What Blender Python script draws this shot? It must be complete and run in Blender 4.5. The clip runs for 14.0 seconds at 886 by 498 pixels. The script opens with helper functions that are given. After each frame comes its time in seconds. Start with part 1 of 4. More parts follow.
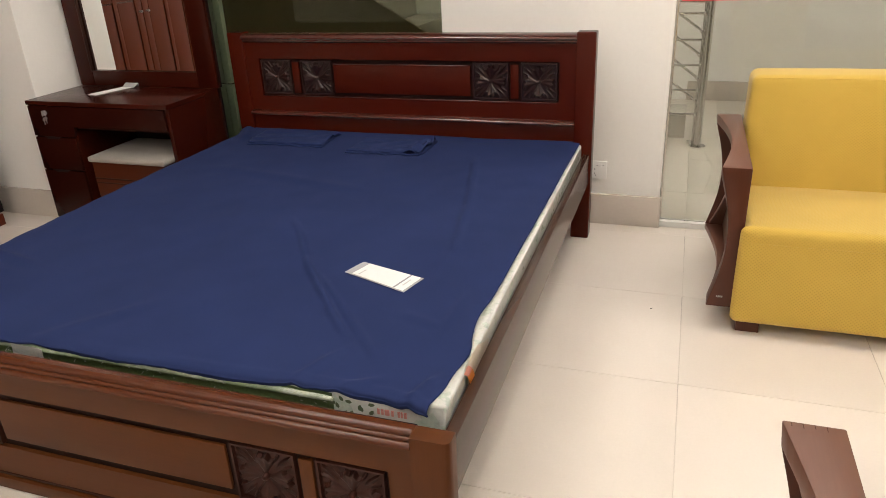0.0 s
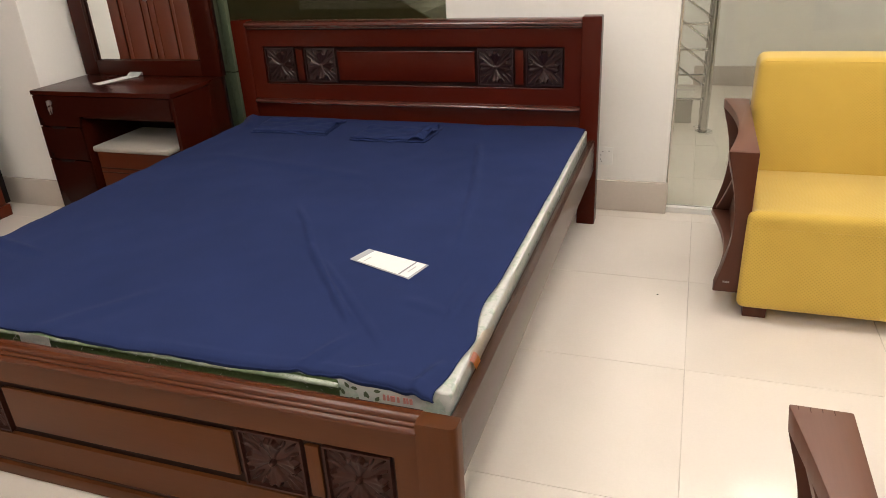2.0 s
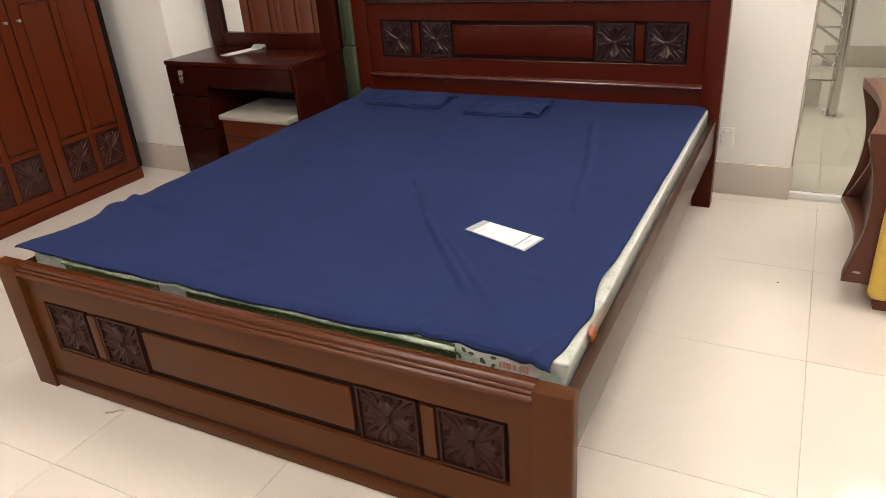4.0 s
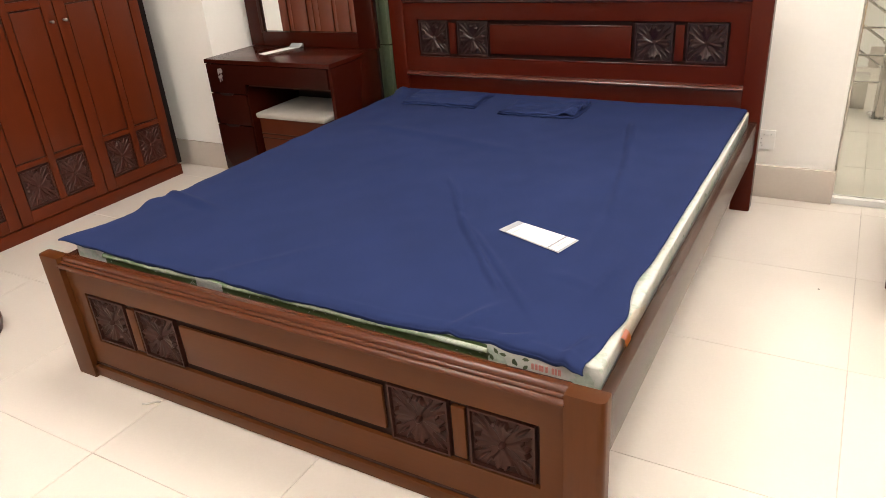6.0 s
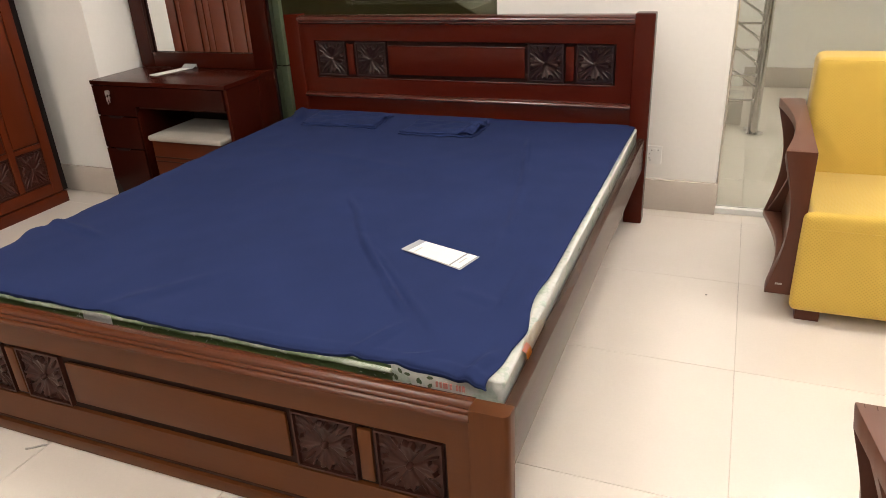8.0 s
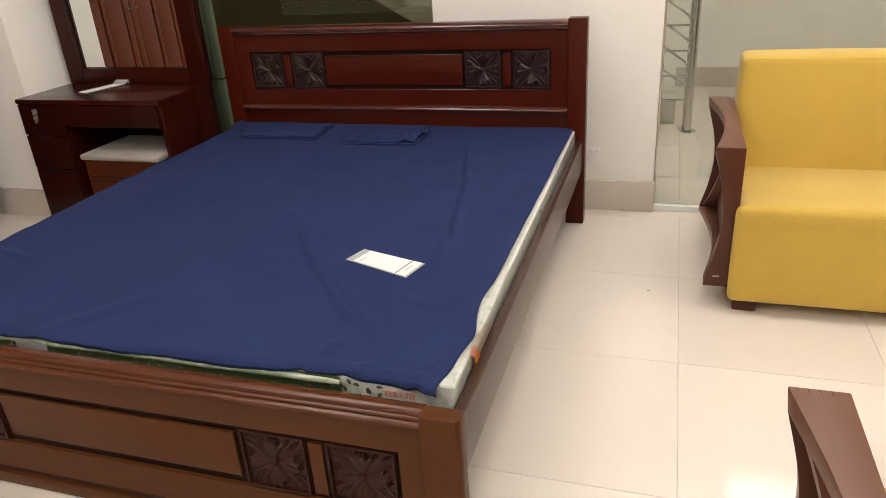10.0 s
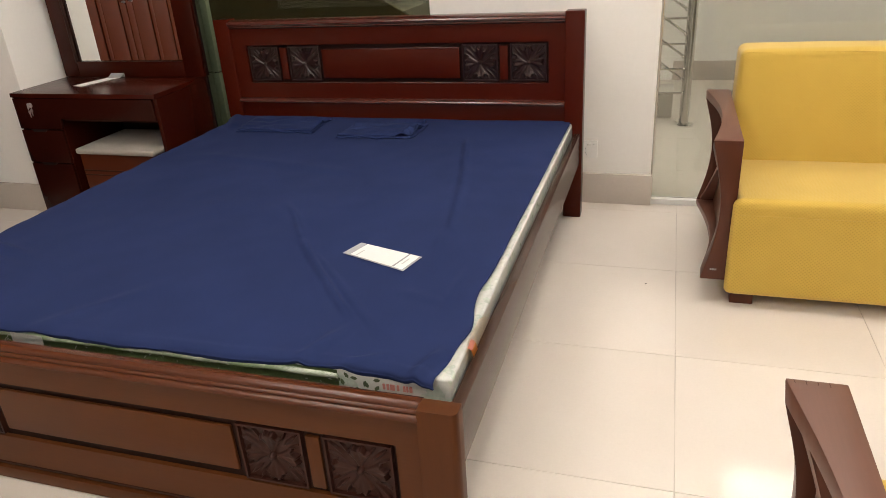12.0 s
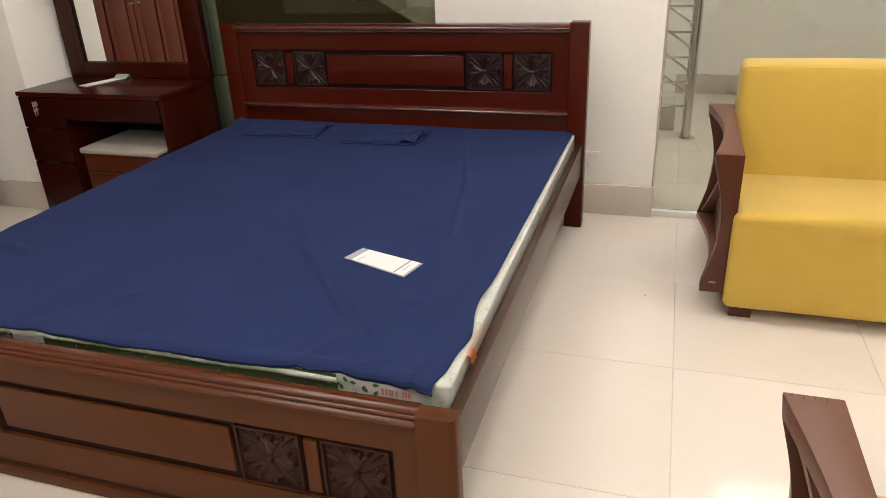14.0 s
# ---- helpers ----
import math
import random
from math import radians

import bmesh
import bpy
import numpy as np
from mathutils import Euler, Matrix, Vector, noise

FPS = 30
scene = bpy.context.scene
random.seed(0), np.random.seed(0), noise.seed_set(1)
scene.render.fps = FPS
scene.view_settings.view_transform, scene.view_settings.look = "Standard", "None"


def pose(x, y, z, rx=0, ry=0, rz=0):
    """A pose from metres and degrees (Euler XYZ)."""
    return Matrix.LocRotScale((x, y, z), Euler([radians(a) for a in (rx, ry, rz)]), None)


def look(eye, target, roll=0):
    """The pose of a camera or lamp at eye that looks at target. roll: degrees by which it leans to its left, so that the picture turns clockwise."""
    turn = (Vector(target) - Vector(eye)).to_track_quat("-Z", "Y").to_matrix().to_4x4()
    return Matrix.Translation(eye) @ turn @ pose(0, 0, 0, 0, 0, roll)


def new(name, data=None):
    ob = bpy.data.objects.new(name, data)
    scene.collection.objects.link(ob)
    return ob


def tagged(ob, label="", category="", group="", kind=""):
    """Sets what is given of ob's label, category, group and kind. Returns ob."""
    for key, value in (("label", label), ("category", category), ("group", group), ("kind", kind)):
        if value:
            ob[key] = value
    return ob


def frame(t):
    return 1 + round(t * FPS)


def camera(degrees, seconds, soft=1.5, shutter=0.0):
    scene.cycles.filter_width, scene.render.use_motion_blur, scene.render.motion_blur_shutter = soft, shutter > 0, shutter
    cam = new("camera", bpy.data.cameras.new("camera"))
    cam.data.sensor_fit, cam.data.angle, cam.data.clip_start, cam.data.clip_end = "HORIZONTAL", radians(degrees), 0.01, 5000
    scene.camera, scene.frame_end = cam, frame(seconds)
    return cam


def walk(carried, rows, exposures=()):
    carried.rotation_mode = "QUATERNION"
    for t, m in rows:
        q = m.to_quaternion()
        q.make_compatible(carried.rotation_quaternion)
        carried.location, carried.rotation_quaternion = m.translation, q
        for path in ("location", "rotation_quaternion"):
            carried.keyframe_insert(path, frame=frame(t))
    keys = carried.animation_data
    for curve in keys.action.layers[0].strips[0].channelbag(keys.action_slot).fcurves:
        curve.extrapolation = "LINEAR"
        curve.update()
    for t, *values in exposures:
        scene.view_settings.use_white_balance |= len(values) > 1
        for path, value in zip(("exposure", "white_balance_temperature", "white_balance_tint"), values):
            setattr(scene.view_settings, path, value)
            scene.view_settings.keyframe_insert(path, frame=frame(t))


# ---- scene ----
cam = camera(64.0, 14.0, soft=0.5)
PATH = [
    (0, (1.253, -3.049, 1.324), (0.65, -1.327, 0.506), -2.7),
    (0.5, (1.255, -3.047, 1.321), (0.651, -1.329, 0.495), -3.0),
    (1, (1.252, -3.045, 1.32), (0.648, -1.33, 0.489), -2.8),
    (1.5, (1.253, -3.045, 1.321), (0.645, -1.332, 0.488), -3.0),
    (2, (1.255, -3.046, 1.317), (0.638, -1.342, 0.47), -3.3),
    (2.5, (1.244, -3.053, 1.311), (0.589, -1.37, 0.45), -3.4),
    (3, (1.229, -3.067, 1.301), (0.525, -1.42, 0.411), -3.8),
    (3.5, (1.213, -3.083, 1.304), (0.423, -1.472, 0.421), -4.4),
    (4, (1.205, -3.089, 1.302), (0.353, -1.508, 0.422), -4.3),
    (4.2, (1.203, -3.089, 1.305), (0.329, -1.52, 0.424), -4.3),
    (6.3, (1.201, -3.088, 1.301), (0.269, -1.55, 0.426), -4.6),
    (6.5, (1.204, -3.087, 1.299), (0.295, -1.532, 0.43), -4.4),
    (7, (1.21, -3.085, 1.303), (0.377, -1.478, 0.451), -3.9),
    (7.5, (1.215, -3.082, 1.301), (0.45, -1.44, 0.453), -3.6),
    (8, (1.219, -3.08, 1.303), (0.51, -1.411, 0.461), -3.1),
    (8.5, (1.226, -3.077, 1.306), (0.562, -1.393, 0.456), -3.6),
    (8.7, (1.229, -3.077, 1.304), (0.598, -1.376, 0.462), -3.4),
    (10.8, (1.232, -3.08, 1.303), (0.666, -1.352, 0.469), -3.6),
    (11, (1.229, -3.076, 1.299), (0.665, -1.353, 0.455), -3.5),
    (11.5, (1.231, -3.075, 1.301), (0.663, -1.351, 0.461), -3.6),
    (12, (1.231, -3.077, 1.299), (0.663, -1.356, 0.453), -3.8),
    (12.5, (1.229, -3.077, 1.297), (0.654, -1.361, 0.446), -3.8),
    (13, (1.228, -3.079, 1.298), (0.641, -1.37, 0.44), -3.6),
    (13.5, (1.23, -3.082, 1.301), (0.652, -1.361, 0.462), -3.1),
    (14, (1.229, -3.086, 1.303), (0.661, -1.356, 0.475), -2.5),
]
walk(cam, [(t, look(eye, target, roll)) for t, eye, target, roll in PATH],
     [(0.0, 0.0), (3.0, 0.0), (3.5, 0.06), (4.2, 0.18), (6.3, 0.5), (7.0, 0.35), (8.0, 0.18), (8.7, 0.14), (10.8, -0.02), (14.0, -0.02)])


# ---- world, lamps' colour ----
world = bpy.data.worlds.new("world")
scene.world = world
world.use_nodes = True
world.node_tree.nodes["Background"].inputs[0].default_value = (0.9, 0.95, 1.0, 1)
world.node_tree.nodes["Background"].inputs[1].default_value = 0.05
PANEL_LIGHT = 20.3
PANEL_COLOUR = (1.0, 0.924, 0.852, 1)


# ---- materials ----
def material(name):
    m = bpy.data.materials.new(name)
    m.use_nodes = True
    nt = m.node_tree
    return m, nt, nt.nodes["Principled BSDF"]


def link(nt, a, out, b, inp):
    nt.links.new(a.outputs[out], b.inputs[inp])


def noise_node(nt, scale, detail=4.0, stretch=(1, 1, 1), rough=0.55):
    tc = nt.nodes.new("ShaderNodeTexCoord")
    mp = nt.nodes.new("ShaderNodeMapping")
    mp.inputs["Scale"].default_value = stretch
    n = nt.nodes.new("ShaderNodeTexNoise")
    n.inputs["Scale"].default_value, n.inputs["Detail"].default_value, n.inputs["Roughness"].default_value = scale, detail, rough
    link(nt, tc, "Object", mp, "Vector")
    link(nt, mp, "Vector", n, "Vector")
    return n


def ramp(nt, src, stops):
    r = nt.nodes.new("ShaderNodeValToRGB")
    el = r.color_ramp.elements
    while len(el) < len(stops):
        el.new(0.5)
    for e, (p, c) in zip(el, stops):
        e.position, e.color = p, (*c, 1)
    link(nt, src, 0, r, "Fac")
    return r


def mix(nt, a, b, fac, mode="MIX"):
    m = nt.nodes.new("ShaderNodeMix")
    m.data_type, m.blend_type = "RGBA", mode
    if isinstance(fac, float):
        m.inputs["Factor"].default_value = fac
    else:
        nt.links.new(fac, m.inputs["Factor"])
    nt.links.new(a, m.inputs["A"])
    nt.links.new(b, m.inputs["B"])
    return m.outputs["Result"]


def bump(nt, bsdf, height, strength, distance):
    b = nt.nodes.new("ShaderNodeBump")
    b.inputs["Strength"].default_value, b.inputs["Distance"].default_value = strength, distance
    nt.links.new(height, b.inputs["Height"])
    link(nt, b, "Normal", bsdf, "Normal")


def tint(c, k):
    return tuple(v * k for v in c)


def wood(name, colour, axis="x", rough=0.23, coat=0.0, spec=0.42):
    """Stained wood with fine grain along an axis, blotches and lacquer."""
    m, nt, b = material(name)
    st = {"x": (1.2, 26, 26), "y": (26, 1.2, 26), "z": (26, 26, 1.2)}[axis]
    fine = noise_node(nt, 9, 6, st, 0.65)
    wide = noise_node(nt, 2.2, 3, tuple(0.12 * v + 0.9 for v in st))
    a = ramp(nt, fine, [(0.28, tint(colour, 0.93)), (0.52, colour), (0.78, tint(colour, 1.06))])
    c = ramp(nt, wide, [(0.1, (0.95, 0.95, 0.94)), (0.9, (1.05, 1.05, 1.05))])
    nt.links.new(mix(nt, a.outputs[0], c.outputs[0], 1.0, "MULTIPLY"), b.inputs["Base Color"])
    b.inputs["Roughness"].default_value = rough
    b.inputs["Coat Weight"].default_value, b.inputs["Coat Roughness"].default_value = coat, 0.16
    b.inputs["Specular IOR Level"].default_value = spec
    bump(nt, b, fine.outputs[0], 0.03, 0.0005)
    return m


def speckled(name, colour, rough=0.6, scale=14.0, amount=0.06, relief=0.15, dist=0.0006, spec=0.4):
    """A plain paint, plastic, stone or paper with mottling at two scales."""
    m, nt, b = material(name)
    big, fine = noise_node(nt, scale * 0.12, 3), noise_node(nt, scale * 6, 4)
    a = ramp(nt, big, [(0.3, tint(colour, 1 - amount)), (0.7, tint(colour, 1 + amount * 0.6))])
    c = ramp(nt, fine, [(0.35, (1 - amount * 0.5,) * 3), (0.7, (1.0, 1.0, 1.0))])
    nt.links.new(mix(nt, a.outputs[0], c.outputs[0], 1.0, "MULTIPLY"), b.inputs["Base Color"])
    b.inputs["Roughness"].default_value = rough
    b.inputs["Specular IOR Level"].default_value = spec
    bump(nt, b, fine.outputs[0], relief, dist)
    return m


def cloth(name, colour, weave=900.0, sheen=0.04, amount=0.08):
    m, nt, b = material(name)
    big, fine = noise_node(nt, 3.0, 4), noise_node(nt, weave, 2)
    a = ramp(nt, big, [(0.3, tint(colour, 1 - amount)), (0.7, tint(colour, 1 + amount))])
    c = ramp(nt, fine, [(0.3, (0.86,) * 3), (0.7, (1.06,) * 3)])
    nt.links.new(mix(nt, a.outputs[0], c.outputs[0], 1.0, "MULTIPLY"), b.inputs["Base Color"])
    b.inputs["Roughness"].default_value = 0.85
    b.inputs["Specular IOR Level"].default_value = 0.06
    b.inputs["Sheen Weight"].default_value, b.inputs["Sheen Roughness"].default_value = sheen, 0.4
    bump(nt, b, fine.outputs[0], 0.25, 0.0006)
    return m


def upholstery(name, colour):
    """Chunky basket weave: raised dots in staggered diagonal rows; patchy fade imitates grazing light."""
    m, nt, b = material(name)
    tc, sep = nt.nodes.new("ShaderNodeTexCoord"), nt.nodes.new("ShaderNodeSeparateXYZ")
    link(nt, tc, "Object", sep, 0)

    def calc(op, a, c):
        n = nt.nodes.new("ShaderNodeMath")
        n.operation = op
        for k, v in enumerate((a, c)):
            if isinstance(v, float):
                n.inputs[k].default_value = v
            elif v is not None:
                nt.links.new(v, n.inputs[k])
        return n.outputs[0]

    wob = noise_node(nt, 40, 2)
    across = calc("ADD", sep.outputs["X"], calc("MULTIPLY", wob.outputs[0], 0.004))
    down = calc("ADD", sep.outputs["Y"], sep.outputs["Z"])
    pitch = math.tau / 0.0122
    p = calc("SINE", calc("MULTIPLY", across, pitch), None)
    q = calc("SINE", calc("MULTIPLY", down, pitch), None)
    weave = calc("MULTIPLY_ADD", calc("MULTIPLY", p, q), 0.5)
    weave.node.inputs[2].default_value = 0.5
    pits = nt.nodes.new("ShaderNodeValToRGB")
    el = pits.color_ramp.elements
    el[0].position, el[0].color = 0.04, (*tint(colour, 0.84), 1)
    el[1].position, el[1].color = 0.45, (*tint(colour, 1.02), 1)
    nt.links.new(weave, pits.inputs["Fac"])
    fade = ramp(nt, noise_node(nt, 3.5, 3), [(0.42, (0.12,) * 3), (0.64, (1.0,) * 3)])
    plain = nt.nodes.new("ShaderNodeRGB")
    plain.outputs[0].default_value = (*tint(colour, 0.985), 1)
    base = mix(nt, plain.outputs[0], pits.outputs[0], fade.outputs[0])
    c = ramp(nt, noise_node(nt, 2.5, 4), [(0.3, (0.92, 0.91, 0.86)), (0.7, (1.05, 1.05, 1.05))])
    nt.links.new(mix(nt, base, c.outputs[0], 1.0, "MULTIPLY"), b.inputs["Base Color"])
    b.inputs["Roughness"].default_value = 0.85
    b.inputs["Specular IOR Level"].default_value = 0.25
    b.inputs["Sheen Weight"].default_value = 0.2
    bump(nt, b, weave, 0.3, 0.0014)
    return m


def metal(name, colour, rough):
    m, nt, b = material(name)
    b.inputs["Base Color"].default_value, b.inputs["Metallic"].default_value = (*colour, 1), 1.0
    n = noise_node(nt, 60, 3, (1, 1, 0.05))
    r = ramp(nt, n, [(0.3, (rough * 0.8,) * 3), (0.7, (rough * 1.3,) * 3)])
    link(nt, r, 0, b, "Roughness")
    return m


def pane_glass(name, colour, gloss=1.0):
    m = bpy.data.materials.new(name)
    m.use_nodes = True
    nt = m.node_tree
    nt.nodes.remove(nt.nodes["Principled BSDF"])
    clear, shine, both = (nt.nodes.new("ShaderNodeBsdf" + k) for k in ("Transparent", "Glossy", "Transparent"))
    nt.nodes.remove(both)
    mx, fr = nt.nodes.new("ShaderNodeMixShader"), nt.nodes.new("ShaderNodeFresnel")
    fr.inputs["IOR"].default_value = 1.45
    clear.inputs["Color"].default_value = (*colour, 1)
    shine.inputs["Color"].default_value = (gloss, gloss, gloss, 1)
    shine.inputs["Roughness"].default_value = 0.015
    link(nt, fr, 0, mx, 0)
    link(nt, clear, 0, mx, 1)
    link(nt, shine, 0, mx, 2)
    link(nt, mx, 0, nt.nodes["Material Output"], "Surface")
    return m


def floor_tile(name, colour):
    """Polished porcelain: faint clouding, each tile a touch different."""
    m, nt, b = material(name)
    info = nt.nodes.new("ShaderNodeObjectInfo")
    big, fine = noise_node(nt, 1.7, 5), noise_node(nt, 120, 3)
    a = ramp(nt, big, [(0.3, tint(colour, 0.955)), (0.7, tint(colour, 1.02))])
    c = ramp(nt, fine, [(0.3, (0.975,) * 3), (0.7, (1.0,) * 3)])
    r = nt.nodes.new("ShaderNodeValToRGB")
    r.color_ramp.elements[0].color, r.color_ramp.elements[1].color = (0.965, 0.962, 0.955, 1), (1.01, 1.01, 1.01, 1)
    link(nt, info, "Random", r, "Fac")
    x = mix(nt, a.outputs[0], c.outputs[0], 1.0, "MULTIPLY")
    nt.links.new(mix(nt, x, r.outputs[0], 1.0, "MULTIPLY"), b.inputs["Base Color"])
    smear = noise_node(nt, 3, 4)
    rr = ramp(nt, smear, [(0.35, (0.07,) * 3), (0.75, (0.16,) * 3)])
    link(nt, rr, 0, b, "Roughness")
    b.inputs["Specular IOR Level"].default_value = 0.5
    bump(nt, b, big.outputs[0], 0.03, 0.002)
    return m


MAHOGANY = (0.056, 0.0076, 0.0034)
# Bed footboard shares the headboard's wood; BROWN puts its stronger light into the colour.
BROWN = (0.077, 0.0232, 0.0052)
CHERRY = (0.100, 0.0165, 0.0042)
# Dressing table wood: MAHOGANY darkened to carry the dim corner it stands in.
WOOD_X = wood("dim_mahogany_grain_x", tint(MAHOGANY, 0.68), "x", 0.23, 0.0, 0.22)
WOOD_Z = wood("dim_mahogany_grain_z", tint(MAHOGANY, 0.60), "z", 0.23, 0.0, 0.22)
BROWN_X = wood("brown_lit_grain_x", BROWN, "x", 0.40, 0.0, 0.16)
BROWN_Y = wood("brown_wood_grain_y", BROWN, "y", 0.32)
BROWN_Z = wood("brown_lit_grain_z", BROWN, "z", 0.40, 0.0, 0.16)
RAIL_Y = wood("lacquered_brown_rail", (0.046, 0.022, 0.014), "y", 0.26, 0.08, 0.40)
HEAD_X = wood("headboard_grain_x", (0.058, 0.0067, 0.0026), "x", 0.24, 0.0, 0.15)
HEAD_Z = wood("headboard_grain_z", (0.058, 0.0067, 0.0026), "z", 0.24, 0.0, 0.15)
LEDGE_X = wood("lacquered_mahogany_moulding", (0.060, 0.0085, 0.0040), "x", 0.24, 0.45, 0.6)
MOULDING_X = wood("lacquered_brown_moulding", (0.074, 0.0182, 0.0050), "x", 0.27, 0.0, 0.42)
CHERRY_Y = wood("cherry_stain_grain_y", CHERRY, "y", 0.32, 0.0, 0.2)
CHERRY_Z = wood("cherry_stain_grain_z", CHERRY, "z", 0.32, 0.0, 0.2)
DARK = wood("dark_stain", (0.031, 0.0092, 0.0058), "x", 0.40, 0.0, 0.17)
GROOVE = wood("groove_dark", (0.014, 0.0042, 0.003), "x", 0.5, 0.0, 0.12)
BLACK_EDGE = wood("black_edge", (0.010, 0.007, 0.007), "z", 0.55, 0.0, 0.08)
GLOSSY_X = wood("glossy_dark_mahogany", (0.025, 0.0044, 0.0026), "x", 0.2, 0.0, 0.12)
STOOL_X = wood("reddish_stool_stain", (0.080, 0.0175, 0.0062), "x", 0.36, 0.0, 0.18)
CARVED = wood("carved_mahogany", (0.042, 0.0090, 0.0055), "z", 0.28, 0.0, 0.42)
CARVED_GLOSS = wood("lacquered_dark_carving", (0.019, 0.0054, 0.0044), "x", 0.30, 0.0, 0.42)
# One arm wood in two tones: lit for tops and braces, shaded for uprights.
TEAK_Y = wood("brown_arm_wood_lit", (0.136, 0.054, 0.033), "y", 0.40, 0.0, 0.50)
TEAK_Z = wood("brown_arm_wood_shaded", (0.074, 0.021, 0.010), "z", 0.30, 0.0, 0.3)
NAVY = cloth("navy_sheet", (0.0190, 0.0298, 0.094), 900.0, 0.02)
BEIGE_CLOTH = cloth("beige_seat_cloth", (0.36, 0.33, 0.29), 500.0, 0.1)
YELLOW = upholstery("yellow_weave", (0.555, 0.375, 0.070))
WALL = speckled("white_wall_paint", (0.86, 0.84, 0.80), 0.75, 10, 0.03, 0.12)
CEIL = speckled("ceiling_paint", (0.82, 0.81, 0.79), 0.85, 10, 0.03)
SKIRT = speckled("skirting_tile", (0.56, 0.50, 0.44), 0.22, 12, 0.06, 0.05)
GROUT = speckled("grout", (0.58, 0.52, 0.45), 0.8, 40, 0.1)
TILE = floor_tile("polished_tile", (0.735, 0.67, 0.60))
def printed_ticking(name, colour, ink):
    """Off-white plastic-wrapped ticking with a faint leafy print and small crinkles."""
    m, nt, b = material(name)
    motif, fine = noise_node(nt, 24, 3, (1, 1, 1), 0.6), noise_node(nt, 70, 4)
    mask = ramp(nt, motif, [(0.53, (0, 0, 0)), (0.57, (1, 1, 1))])
    a = ramp(nt, fine, [(0.3, tint(colour, 0.9)), (0.7, tint(colour, 1.05))])
    c = ramp(nt, fine, [(0.3, tint(ink, 0.8)), (0.7, tint(ink, 1.15))])
    nt.links.new(mix(nt, a.outputs[0], c.outputs[0], mask.outputs[0]), b.inputs["Base Color"])
    b.inputs["Roughness"].default_value = 0.28
    b.inputs["Specular IOR Level"].default_value = 0.6
    bump(nt, b, noise_node(nt, 45, 4, (1, 0.5, 1)).outputs[0], 0.55, 0.004)
    return m


def netted_cord(name, thread, under):
    """A rolled edge under a tight white net: fine diagonal threads over green cloth, under glossy film."""
    m, nt, b = material(name)
    tc = nt.nodes.new("ShaderNodeTexCoord")
    waves = []
    for turn in (35, -35):
        mp = nt.nodes.new("ShaderNodeMapping")
        mp.inputs["Rotation"].default_value = (0, radians(turn), 0)
        w = nt.nodes.new("ShaderNodeTexWave")
        w.inputs["Scale"].default_value, w.inputs["Distortion"].default_value, w.inputs["Detail"].default_value = 125.0, 2.5, 1.5
        link(nt, tc, "Object", mp, "Vector")
        link(nt, mp, "Vector", w, "Vector")
        waves.append(w)
    top = nt.nodes.new("ShaderNodeMath")
    top.operation = "MAXIMUM"
    link(nt, waves[0], "Fac", top, 0)
    link(nt, waves[1], "Fac", top, 1)
    net = ramp(nt, top, [(0.45, (0.15, 0.15, 0.15)), (0.95, (0.9, 0.9, 0.9))])
    torn = ramp(nt, noise_node(nt, 22, 4), [(0.40, (0.25, 0.25, 0.25)), (0.62, (1.0, 1.0, 1.0))])
    mask = mix(nt, net.outputs[0], torn.outputs[0], 1.0, "MULTIPLY")
    patchy = ramp(nt, noise_node(nt, 9, 3), [(0.3, tint(under, 0.7)), (0.7, tint(under, 1.5))])
    pale = ramp(nt, noise_node(nt, 30, 3), [(0.3, tint(thread, 0.75)), (0.7, thread)])
    nt.links.new(mix(nt, patchy.outputs[0], pale.outputs[0], mask), b.inputs["Base Color"])
    b.inputs["Roughness"].default_value, b.inputs["Specular IOR Level"].default_value = 0.18, 0.7
    bump(nt, b, noise_node(nt, 40, 3, (0.4, 1, 1)).outputs[0], 0.35, 0.004)
    return m


TICKING = printed_ticking("mattress_ticking", (0.53, 0.54, 0.505), (0.42, 0.475, 0.41))
CREAM_PATCH = speckled("cream_border_patch", (0.60, 0.53, 0.44), 0.35, 30, 0.08, 0.3, 0.002)
GREEN_BAND = speckled("green_mattress_border", (0.140, 0.205, 0.085), 0.14, 25, 0.40, 0.5, 0.004, 0.8)
CORD = netted_cord("netted_green_cord", (0.56, 0.58, 0.52), (0.12, 0.18, 0.08))
LEAF_PRINT = speckled("leaf_print", (0.085, 0.115, 0.055), 0.4, 40, 0.3)
FILM = speckled("plastic_film", (0.66, 0.67, 0.62), 0.12, 30, 0.25, 0.6, 0.004, 0.8)
RED_PRINT = speckled("red_print", (0.56, 0.23, 0.20), 0.5, 40, 0.15)
PINK = speckled("pink_label", (0.72, 0.30, 0.22), 0.4, 30, 0.1)
ORANGE = speckled("orange_label", (0.75, 0.26, 0.02), 0.4, 30, 0.12)
PAPER = speckled("white_card", (0.80, 0.80, 0.78), 0.4, 30, 0.02)
GREY_STRIP = speckled("grey_print", (0.30, 0.30, 0.31), 0.4, 30, 0.08)
PLASTIC = speckled("white_plastic", (0.84, 0.83, 0.80), 0.35, 20, 0.03)
BLACK = speckled("black_plastic", (0.02, 0.02, 0.02), 0.4, 20, 0.1)
STEEL = metal("stainless_steel", (0.56, 0.54, 0.50), 0.22)
CHROME = metal("chrome", (0.75, 0.74, 0.72), 0.1)
NICKEL = metal("brushed_nickel", (0.50, 0.48, 0.48), 0.45)
MIRROR = metal("mirror_silver", (0.88, 0.89, 0.87), 0.008)
GLASS = pane_glass("clear_glass", (0.75, 0.76, 0.73))
